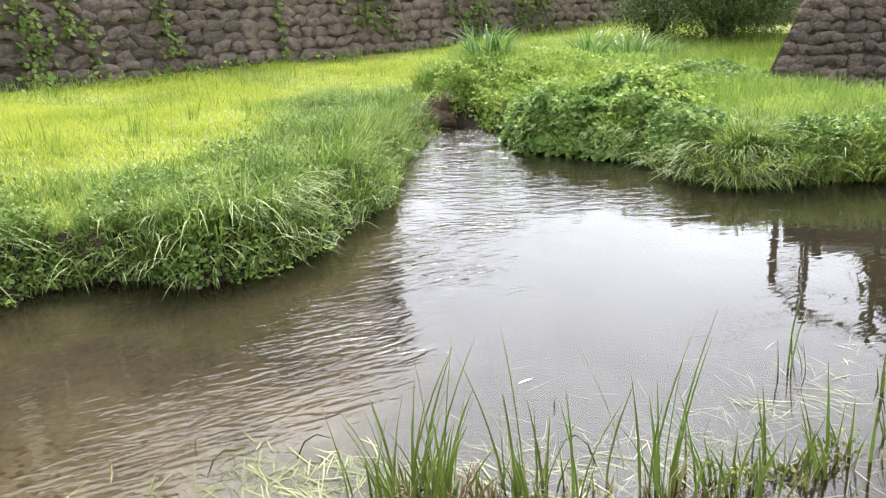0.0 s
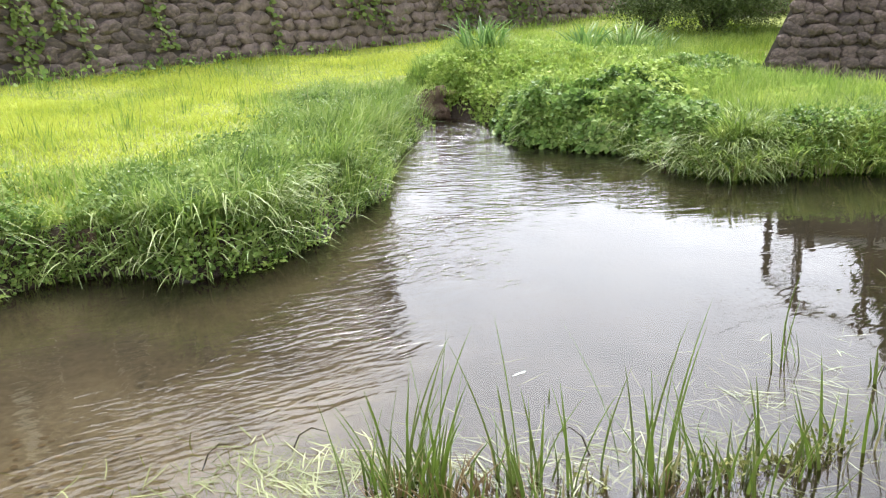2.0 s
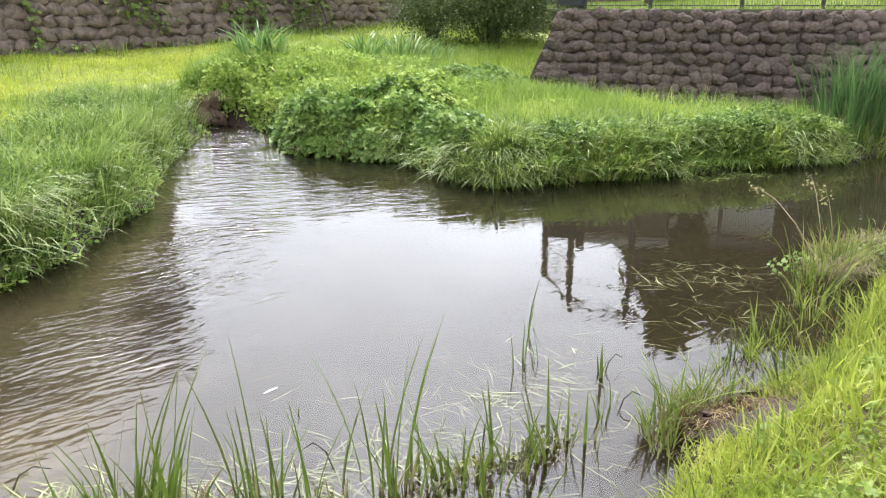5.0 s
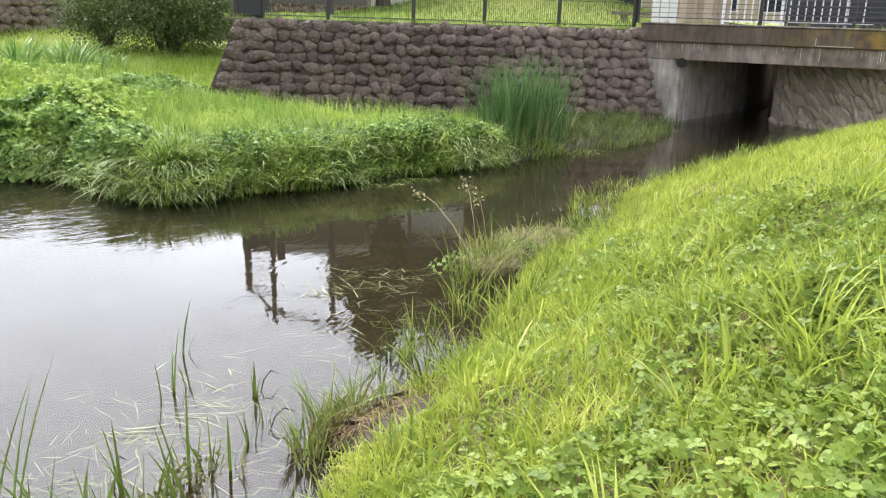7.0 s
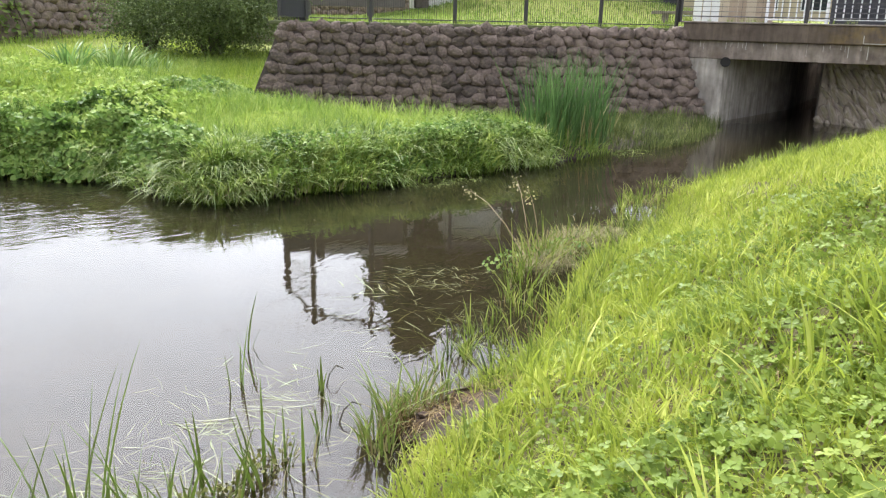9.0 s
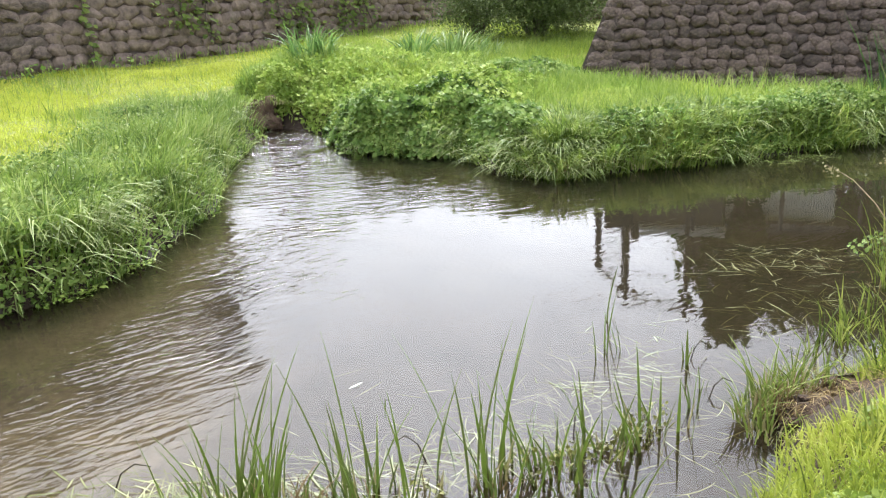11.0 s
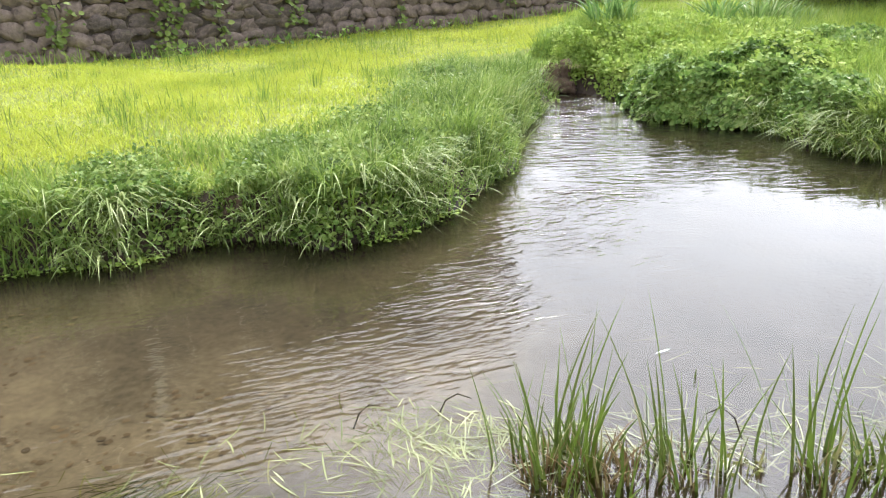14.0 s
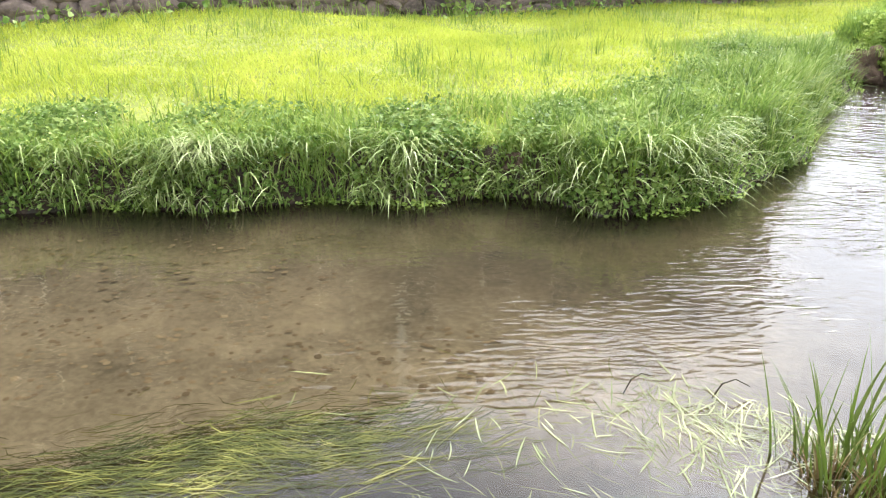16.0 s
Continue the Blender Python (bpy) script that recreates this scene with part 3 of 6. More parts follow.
# ---------------------------------------------------------------- stone walls
def stone_mesh(name, seed, mat):
    """A bulging boulder face, about one unit wide (x) and high (z), proud towards -y."""
    rnd = random.Random(seed)
    bm = bmesh.new()
    bmesh.ops.create_icosphere(bm, subdivisions=2, radius=0.5)
    back = [v for v in bm.verts if v.co.y > 0.2]
    bmesh.ops.delete(bm, geom=back, context="VERTS")
    off = Vector((rnd.uniform(0, 50), rnd.uniform(0, 50), rnd.uniform(0, 50)))
    for v in bm.verts:
        c = v.co.copy()
        # between a ball and a block
        k = 0.5 / max(abs(c.x), abs(c.z), 0.33)
        c.x, c.z = c.x * (0.74 + 0.26 * k), c.z * (0.74 + 0.26 * k)
        c += 0.24 * noise.noise_vector(c * 2.1 + off) + 0.17 * noise.noise_vector(c * 5.0 + off)
        c.y = max(c.y, -0.43 + 0.1 * noise.noise(c * 4.0 + off))
        v.co = c
    me = bpy.data.meshes.new(name)
    bm.to_mesh(me)
    bm.free()
    me.polygons.foreach_set("use_smooth", [True] * len(me.polygons))
    me.materials.append(mat)
    return me


def resample(line, spacing=0.25):
    pts = np.array(line, float)
    seg = np.hypot(*np.diff(pts, axis=0).T)
    s = np.concatenate([[0], np.cumsum(seg)])
    q = np.arange(0, s[-1], spacing)
    x, y = np.interp(q, s, pts[:, 0]), np.interp(q, s, pts[:, 1])
    k = np.ones(9) / 9
    xs, ys = np.convolve(np.pad(x, 4, "edge"), k, "valid"), np.convolve(np.pad(y, 4, "edge"), k, "valid")
    return np.stack([xs, ys], 1)


def boulder_wall(name, line, z0, z1, batter, row, course, mat, label, near=None, extend=(0, 0), seed=3, deep=0.55, thick=0.34):
    """A battered wall of boulders whose top edge follows the line; its face looks to the right hand of the line."""
    rnd = random.Random(seed)
    pts = resample(line)
    tang = np.gradient(pts, axis=0)
    tang /= np.linalg.norm(tang, axis=1)[:, None]
    face = np.stack([tang[:, 1], -tang[:, 0]], 1)
    length = 0.25 * (len(pts) - 1)
    h = z1 - z0
    low = pts + face * batter * h
    low = low.copy()
    low[0] -= tang[0] * extend[0] * h
    low[-1] += tang[-1] * extend[1] * h
    back = pts - face * deep
    n = len(pts)
    v = np.concatenate([np.c_[low, np.full(n, z0)], np.c_[pts, np.full(n, z1)], np.c_[back, np.full(n, z1)], np.c_[back, np.full(n, z0)]])
    i = np.arange(n - 1)
    quads = np.concatenate([np.stack([a * n + i, a * n + i + 1, b * n + i + 1, b * n + i], 1) for a, b in ((0, 1), (1, 2), (2, 3), (3, 0))] + [np.array([[0, n, 2 * n, 3 * n], [n - 1, 4 * n - 1, 3 * n - 1, 2 * n - 1]])])
    wall = raw_mesh(name, v, [quads], MORTAR, smooth=False)
    tagged(wall, label, "stone wall", kind="structure")
    shapes = [stone_mesh("stone", seed * 100 + k, mat) for k in range(10)]
    far = []
    rows = max(1, round(h / row))
    slope = math.atan(batter)
    for r in range(rows):
        zc = z0 + (r + 0.5) * h / rows
        up = (zc - z0) / h
        s = -extend[0] * h * (1 - up) + rnd.uniform(0, 0.15)
        stop = length + extend[1] * h * (1 - up)
        while s < stop - 0.12:
            w = course * rnd.uniform(0.72, 1.3)
            c = min(s + w / 2, stop - 0.1)
            k = min(max(c / 0.25, 0), n - 1.001)
            j = int(k)
            p = pts[j] * (1 - k + j) + pts[j + 1] * (k - j) + tang[j] * (c - min(max(c, 0), length))
            p = p + face[j] * (batter * (z1 - zc) - 0.02)
            turn = math.atan2(tang[j][1], tang[j][0])
            m = Matrix.Translation((p[0], p[1], zc + rnd.uniform(-0.2, 0.2) * h / rows)) @ Matrix.Rotation(turn, 4, "Z") @ Matrix.Rotation(-slope, 4, "X") @ Matrix.Rotation(rnd.uniform(-0.4, 0.4), 4, "Y")
            m = m @ Matrix.Diagonal((w * 1.24, thick * rnd.uniform(0.75, 1.3), h / rows * rnd.uniform(1.12, 1.4), 1))
            shape = rnd.choice(shapes)
            if near is None or near(p):
                o = new("stone", shape)
                o.parent = wall
                o.matrix_basis = m
            else:
                far.append((m, shape))
            s += w
    if far:
        bm = bmesh.new()
        for m, shape in far:
            first = len(bm.verts)
            bm.from_mesh(shape)
            bm.verts.ensure_lookup_table()
            for q in bm.verts[first:]:
                q.co = m @ q.co
        rest = part("far_stones", bm, mat, wall, "", True)
        rest["kind"] = "stuff"
    return wall


# ---------------------------------------------------------------- bridge
def frame_of(a, b):
    """Local x along a to b, local y away from the stream side, origin at a."""
    d = (b - a) / np.linalg.norm(b - a)
    return math.atan2(d[1], d[0]), float(np.linalg.norm(b - a))


def prism(outline, z0, z1):
    """An upright body over an outline that runs anticlockwise."""
    bm = bmesh.new()
    lo, hi = [bm.verts.new((x, y, z0)) for x, y in outline], [bm.verts.new((x, y, z1)) for x, y in outline]
    n = len(outline)
    for k in range(n):
        bm.faces.new((lo[k], lo[(k + 1) % n], hi[(k + 1) % n], hi[k]))
    bm.faces.new(hi)
    bm.faces.new(lo[::-1])
    return bm


def make_bridge():
    turn, span = frame_of(BRIDGE_A, BRIDGE_B)
    e = empty("bridge", (*BRIDGE_A, 0), turn)
    tagged(e, "small weathered grey concrete road bridge over the stream", "bridge")
    # in this frame the face looks to -y, the road lies behind it
    part("parapet_beam", box(-0.05, 5.95, -0.1, 0.3, 1.9, 2.3, 0.025), CONCRETE_OLD, e, "brown mossy concrete parapet beam")
    part("coping", box(-0.12, 6.1, -0.13, 0.34, 2.3, 2.335, 0.01), CONCRETE, e)
    part("girder", box(0.0, 5.75, 0.0, 0.45, 1.49, 1.9, 0.015), GIRDER, e, "brown-grey stained concrete girder with pale streaks")
    part("deck", box(-0.5, 6.5, 0.3, 8.2, 1.56, 2.2), CONCRETE, e)
    part("abutment", prism([(0.0, 0.02), (0.78, 0.02), (0.93, 0.16), (1.05, 0.6), (2.0, 4.4), (2.3, 9.5), (0.0, 9.5)], -0.5, 1.55), CULVERT, e, "pale stained concrete abutment")
    part("abutment", prism([(5.48, 0.02), (5.95, 0.02), (6.1, 1.2), (5.75, 1.2)], -0.5, 1.5), CONCRETE, e, "pale concrete pilaster")
    part("culvert_wall", prism([(3.0, 2.0), (3.4, 2.0), (3.4, 9.5), (2.75, 9.5), (2.8, 4.5), (2.88, 2.5)], -0.5, 1.555), CULVERT, e)
    # added wall closes the far end so no daylight shows through the culvert
    part("daylight_stop", box(0.5, 3.4, 9.1, 9.5, -0.5, 1.9), CULVERT, e)
    bm = bmesh.new()
    pts = [(2.97, 2.0), (5.5, 0.45), (5.75, 0.85), (3.3, 2.5)]
    lo = [bm.verts.new((x, y - 0.25, -0.5)) for x, y in pts]
    hi = [bm.verts.new((x, y, 1.6)) for x, y in pts]
    for k in range(4):
        bm.faces.new((lo[k], lo[(k + 1) % 4], hi[(k + 1) % 4], hi[k]))
    bm.faces.new(hi)
    wing = part("wing_wall", bm, WING, e, "mossy stone-faced wing wall under the bridge")
    # slanting courses of the wing wall
    run = Vector((5.5 - 2.97, 0.45 - 2.0, 0))
    rnd = random.Random(12)
    for r in range(5):
        s = rnd.uniform(0.0, 0.05)
        while s < 0.97:
            w = rnd.uniform(0.04, 0.095)
            z = -0.1 + r * 0.4 + rnd.uniform(-0.1, 0.1)
            q = Vector((2.97, 2.0, 0)) + run * (s + w / 2)
            o = new("stone", rnd.choice(WING_STONES))
            o.parent = wing
            o.matrix_basis = Matrix.Translation((q.x, q.y - 0.02 - 0.25 * (1.6 - z) / 2.1, z)) @ Matrix.Rotation(math.atan2(run.y, run.x), 4, "Z") @ Matrix.Rotation(rnd.uniform(-1.0, -0.45), 4, "Y") @ Matrix.Diagonal((w * 2.5, 0.2 * rnd.uniform(0.4, 1.4), rnd.uniform(0.35, 0.75), 1))
            s += w
    # solid dark discs: the shade inside the drain holes is their colour
    for x, z in ((0.98, 1.42), (5.49, 1.46)):
        ring = tube([(x, 0.03, z), (x, -0.012, z)], [0.115, 0.115], 20)
        part("drain_hole", ring, HOLE_SHADE, e, "dark disc for the shade in a round drain hole")
    # pale lime streaks run down the girder
    rnd = random.Random(4)
    for k in range(26):
        x, w, h = rnd.uniform(0.1, 5.6), rnd.uniform(0.005, 0.016), rnd.uniform(0.06, 0.3)
        part("lime_streak", box(x, x + w, -0.006, 0.004, 1.88 - h, 1.88), WHITE_PAINT if k < 3 else CONCRETE_PALE, e)
    part("crack_line", box(3.85, 4.6, -0.104, -0.098, 1.925, 1.94), CONCRETE_PALE, e)
    part("crack_line", box(3.82, 3.838, -0.104, -0.098, 1.925, 2.1), CONCRETE_PALE, e)
    return e


WING = streaked("stained_stone_facing", (0.27, 0.22, 0.175), (0.62, 0.53, 0.44), (0.17, 0.135, 0.1), (0.19, 0.17, 0.07))
# Lighter than CONCRETE to make up for the little light inside the culvert.
CULVERT = streaked("lightened_culvert_concrete", (0.28, 0.25, 0.22), (0.5, 0.45, 0.4), (0.15, 0.12, 0.1), (0.2, 0.17, 0.14))
WING_STONES = [stone_mesh("stone", 77 + k, WING) for k in range(4)]
HOLE_SHADE = plain("hole_shade", (0.02, 0.018, 0.016), 0.9)
CONCRETE_PALE = surface("lime_stain", (0.4, 0.37, 0.33), (0.6, 0.57, 0.52), 8.0, 0.9, 0.002)
bridge = make_bridge()


# ---------------------------------------------------------------- walls
left_wall = boulder_wall("wall_west", LEFT_WALL, 0.3, WALL_TOP, 0.14, 0.33, 0.56, STONE_WEST, "dark brown boulder retaining wall with climbing vines",
                         near=lambda p: -11 < p[0] < -6 and p[1] > 14, seed=5, thick=0.36)
right_wall = boulder_wall("wall_east", [tuple(RIGHT_CORNER), tuple(RIGHT_END + (RIGHT_END - RIGHT_CORNER) * 0.04)], -0.1, RIGHT_TOP, BATTER, 0.21, 0.29, STONE, "grey brown battered boulder retaining wall", near=lambda p: p[0] < 13.2, extend=(0.42, 0.22), seed=9, thick=0.32)
south_wall = boulder_wall("wall_south", [(19.0, 8.95), (20.2, 6.3), (22.0, 2.0)], 0.2, RIGHT_TOP, 0.2, 0.18, 0.25, STONE_PALE, "tan boulder retaining wall beside the bridge", seed=13)


# ---------------------------------------------------------------- fence on the east wall and the bridge
def make_fence(name, points, label, level=False):
    e = empty(name, (*points[0][:2], 0))
    tagged(e, label, "fence")
    o = Vector((*points[0][:2], 0))
    for p in points:
        z = p[2] - 0.05
        part("post", box(p[0] - o.x - 0.035, p[0] - o.x + 0.035, p[1] - o.y - 0.035, p[1] - o.y + 0.035, z, z + 1.15, 0.006), METAL_DARK, e)
    for a, b in zip(points, points[1:]):
        a, b = Vector(a) - o, Vector(b) - o
        d = b - a
        flat = Vector((d.x, d.y, 0)).normalized()
        a, b = a + flat * 0.06, b - flat * 0.06
        for h, r in ((0.09, 0.014), (0.62, 0.006), (1.06, 0.014)):
            part("rail", tube([a + Vector((0, 0, h)), b + Vector((0, 0, h))], [r, r], 6), METAL_DARK, e)
        if level:
            for k in range(8):
                z = Vector((0, 0, 0.2 + 0.11 * k))
                part("wire", tube([a + z, b + z], [0.007, 0.007], 5), METAL_DARK, e)
        count = max(2, int(d.length / (0.4 if level else 0.055)))
        bm = bmesh.new()
        for k in range(1, count):
            q = a + (b - a) * (k / count)
            tube([q + Vector((0, 0, 0.05)), q + Vector((0, 0, 1.1))], [0.004, 0.004], 4, bm)
        part("wire_panel", bm, METAL_DARK, e)
    return e


MOSSY = surface("mossy_coping", (0.06, 0.07, 0.03), (0.17, 0.18, 0.08), 3.0, 0.9, 0.01)
u = (RIGHT_END - RIGHT_CORNER) / np.linalg.norm(RIGHT_END - RIGHT_CORNER)
back = np.array((-u[1], u[0]))
fence_line = [RIGHT_CORNER + u * s + back * 0.25 for s in (0.24, 0.84, 2.27, 4.22, 5.9, 7.72, 9.63)]
fence = make_fence("mesh_fence", [(p[0], p[1], RIGHT_TOP + 0.04) for p in fence_line], "dark brown metal mesh fence on top of the stone wall")
v = (BRIDGE_B - BRIDGE_A) / np.linalg.norm(BRIDGE_B - BRIDGE_A)
rear = np.array((-v[1], v[0]))
bridge_line = [BRIDGE_A + v * s + rear * 0.12 for s in (-0.2, 2.6, 5.72, 6.05, 8.0)]
bridge_fence = make_fence("mesh_fence", [(p[0], p[1], 2.36) for p in bridge_line], "dark brown metal fence with level wires along the bridge parapet", True)
cabinet_place = RIGHT_CORNER + u * 0.55 + back * 0.55
cabinet = empty("utility_cabinet", (*cabinet_place, 2.1), math.atan2(u[1], u[0]))
tagged(cabinet, "dark grey utility cabinet behind the fence", "cabinet")
part("body", box(-0.32, 0.32, -0.15, 0.2, 0.0, 1.2, 0.02), METAL_DARK, cabinet)
part("door", box(-0.27, 0.27, -0.17, -0.15, 0.12, 1.1, 0.005), plain("cabinet_door", (0.05, 0.05, 0.052), 0.5), cabinet)


def at_bearing(deg, dist, z=0.0):
    return (0.8 + dist * math.sin(radians(deg)), dist * math.cos(radians(deg)), z)


# coping strip along the wall's top edge
cap = box(0, float(np.linalg.norm(RIGHT_END - RIGHT_CORNER)), 0.05, 0.42, RIGHT_TOP - 0.02, RIGHT_TOP + 0.06, 0.02)
cap_ob = part("coping", cap, MOSSY, None)
cap_ob.location, cap_ob.rotation_euler = (*RIGHT_CORNER, 0), (0, 0, math.atan2(u[1], u[0]))
cap_ob.name = "trim_1"
tagged(cap_ob, "mossy concrete coping along the wall top", "coping", kind="structure")


# ---------------------------------------------------------------- houses that stand behind the walls
def make_block(name, a, b, depth, z0, z1, mat, label, storeys=0, columns=0, roof=False, win=(1.2, 1.2)):
    """A building whose front runs from a to b, seen from the right of that line."""
    a, b = np.array(a, float), np.array(b, float)
    turn, span = frame_of(a, b)
    e = empty(name, (*a, z0), turn)
    tagged(e, label, "building")
    h = z1 - z0
    part("wall", box(0, span, 0, depth, 0, h), mat, e)
    if roof:
        bm = bmesh.new()
        o, rise = 0.5, 1.6
        q = [(-o, -o, h), (span + o, -o, h), (span + o, depth + o, h), (-o, depth + o, h), (-o, depth / 2, h + rise), (span + o, depth / 2, h + rise)]
        vs = [bm.verts.new(c) for c in q]
        for f in ((0, 1, 5, 4), (2, 3, 4, 5), (0, 4, 3), (1, 2, 5), (3, 2, 1, 0)):
            bm.faces.new([vs[k] for k in f])
        part("roof", bm, ROOF, e)
    else:
        part("roof", box(-0.15, span + 0.15, -0.15, depth + 0.15, h, h + 0.35), GREY_WALL, e)
    for s in range(storeys):
        for c in range(columns):
            x, z = (c + 0.5) * span / columns, (s + 0.55) * h / storeys
            w = part("window", box(x - win[0] / 2 - 0.06, x + win[0] / 2 + 0.06, -0.05, 0.0, z - win[1] / 2 - 0.06, z + win[1] / 2 + 0.06), WHITE_PAINT, e)
            part("pane", box(x - win[0] / 2, x + win[0] / 2, -0.062, -0.05, z - win[1] / 2, z + win[1] / 2), GLASS_DARK, w)
    return e


flats = make_block("apartment_building", (-28.6, 8.7), (-2.9, 41.9), 11, WALL_TOP - 0.3, 15.0, DARK_WALL, "tall dark brown apartment building above the stone wall", 4, 12)
# white strip added to give the bright streak mirrored on the water
part("white_strip", box(21.6, 22.05, -0.12, 0.0, 7.3, 11.5, 0.02), WHITE_PAINT, flats, "white vertical strip on the facade")


def make_house_outline():
    """Stands in for a tall pale house: dark posts, pale slats in the end bay and a thin climbing roof edge, with the
    bright sky between as its wall.
    """
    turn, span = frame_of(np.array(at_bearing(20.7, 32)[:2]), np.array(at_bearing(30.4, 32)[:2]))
    e = empty("house_outline", (*at_bearing(20.7, 32)[:2], 2.3), turn)
    tagged(e, "open outline of a pale house, with pale slats and a climbing roof edge", "building")
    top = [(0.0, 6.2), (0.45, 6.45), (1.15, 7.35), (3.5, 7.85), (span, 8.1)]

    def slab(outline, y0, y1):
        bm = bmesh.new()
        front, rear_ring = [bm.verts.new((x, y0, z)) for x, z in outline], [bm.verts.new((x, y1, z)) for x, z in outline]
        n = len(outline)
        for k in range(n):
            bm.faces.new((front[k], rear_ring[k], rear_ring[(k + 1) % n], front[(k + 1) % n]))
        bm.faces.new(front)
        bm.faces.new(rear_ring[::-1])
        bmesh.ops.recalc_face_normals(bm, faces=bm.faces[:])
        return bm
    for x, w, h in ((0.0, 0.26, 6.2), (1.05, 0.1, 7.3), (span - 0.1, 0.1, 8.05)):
        part("post", slab([(x, 0.0), (x + w, 0.0), (x + w, h), (x, h)], 0.0, 0.14), METAL_DARK, e, "dark post at an edge of the house outline")
    # spaced slats let sky through, so the end wall reads pale grey
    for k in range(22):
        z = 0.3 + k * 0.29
        part("louvre", slab([(0.27, z), (1.04, z), (1.04, z + 0.07), (0.27, z + 0.07)], 0.04, 0.08), WHITE_WALL, e, "pale slat that greys the sky for the end wall")
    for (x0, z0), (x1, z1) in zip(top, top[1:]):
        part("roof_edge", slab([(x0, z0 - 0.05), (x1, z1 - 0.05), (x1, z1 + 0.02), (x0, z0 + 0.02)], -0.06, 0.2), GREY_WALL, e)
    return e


house_outline = make_house_outline()
# Unseen block, added to hide bright sky from the pool above the mirrored wall.
reflection_block = make_block("reflection_block", at_bearing(23.0, 30)[:2], at_bearing(29.3, 30)[:2], 1.8, 2.6, 6.1, DARK_WALL, "unseen dark brown block added to darken the pool's reflection")


def make_pole(deg, dist, top, label):
    q = at_bearing(deg, dist)
    e = empty("utility_pole", (q[0], q[1], 2.0), radians(-35))
    tagged(tagged(e, label, "utility pole"), group="utility poles")
    h = top - 2.0
    part("shaft", tube([(0, 0, 0), (0, 0, h)], [0.11, 0.075], 12), POLE, e)
    for z in (h - 0.5,):
        part("cross_arm", box(-0.32, 0.32, -0.05, 0.05, z, z + 0.08, 0.01), POLE, e)
        for x in (-0.26, 0.26):
            part("insulator", tube([(x, 0, z + 0.1), (x, 0, z + 0.28)], [0.05, 0.03], 8), CONCRETE, e)
    part("transformer", tube([(0.26, 0, h - 2.8), (0.26, 0, h - 2.2)], [0.14, 0.14], 14), POLE, e)
    return e


POLE = plain("dark_pole", (0.06, 0.055, 0.05), 0.7)
make_pole(22.7, 26, 7.7, "dark utility pole with a short cross arm")
make_pole(26.9, 26, 8.2, "dark utility pole with a short cross arm")
for k, (h, o) in enumerate(((7.6, -0.6), (7.6, 0.6), (6.7, 0.0))):
    a, b = Vector(at_bearing(22.5, 26 + o, h)), Vector(at_bearing(26.9, 26 + o, h + 0.3))
    d = b - a
    pts = [a + d * t - Vector((0, 0, 4 * 0.12 * t * (1 - t))) for t in np.linspace(-1.5, 2.0, 22)]
    wire = mesh_object("overhead_cable", tube(pts, [0.009] * 22, 5), POLE)
    tagged(tagged(wire, "thin dark overhead cable between the poles", "cable"), group="overhead cables")

TAN_BOARD = surface("tan_board", (0.28, 0.21, 0.14), (0.46, 0.37, 0.27), 4.0, 0.8, 0.004, 40.0)
low_house = make_block("low_white_house", at_bearing(29.6, 33)[:2], at_bearing(36.4, 33)[:2], 6, 2.6, 6.6, WHITE_WALL, "low white house behind the lawn", 1, 3, True, (1.0, 1.1))
shed = make_block("beige_shed", at_bearing(48.3, 25)[:2], at_bearing(53.2, 25)[:2], 3, 2.2, 5.0, BEIGE_WALL, "beige boarded shed across the road", 0, 0, True)
for k in range(9):
    w = np.linalg.norm(np.array(at_bearing(48.3, 25)[:2]) - np.array(at_bearing(53.2, 25)[:2])) / 9
    part("board", box(k * w + 0.01, (k + 1) * w - 0.01, -0.025, 0.0, 0.05, 2.75, 0.004), WHITE_WALL if k < 3 else (TAN_BOARD if k % 3 else BEIGE_WALL), shed)
SLATE_WALL = surface("blue_black_siding", (0.02, 0.021, 0.025), (0.055, 0.056, 0.062), 3.0, 0.7, 0.004)
garage = make_block("dark_house", at_bearing(56.5, 27)[:2], at_bearing(70, 27)[:2], 6, 2.2, 7.5, SLATE_WALL, "dark house behind a dark slatted fence", 1, 5, True, (0.7, 1.0))


def make_rail_fence(name, a, b, z, height, gap, bar, mat, label, upright=True):
    a, b = Vector((a[0], a[1], z)), Vector((b[0], b[1], z))
    e = empty(name, a, math.atan2(b.y - a.y, b.x - a.x))
    tagged(e, label, "fence")
    n = (b - a).length
    for h in (0.12, height - 0.05):
        part("rail", box(0, n, -0.02, 0.02, h - 0.02, h + 0.02), mat, e)
    for k in range(int(n / 1.6) + 1):
        part("post", box(k * 1.6 - 0.03, k * 1.6 + 0.03, -0.03, 0.03, 0, height), mat, e)
    if upright:
        for k in range(1, int(n / gap)):
            part("bar", box(k * gap - bar, k * gap + bar, -0.01, 0.01, 0.1, height - 0.05), mat, e)
    else:
        for k in range(1, int(height / gap)):
            part("slat", box(0, n, -0.015, 0.0, k * gap - bar, k * gap + bar), mat, e)
    return e


white_rail = make_rail_fence("white_railing", at_bearing(52.8, 24), at_bearing(61.5, 22.5), 2.3, 1.1, 0.2, 0.014, WHITE_PAINT, "white painted metal railing by the road")
slats = make_rail_fence("slatted_fence", at_bearing(56.6, 23), at_bearing(68, 22), 2.2, 1.5, 0.2, 0.02, SLATE_WALL, "dark horizontal slatted fence by the road", False)


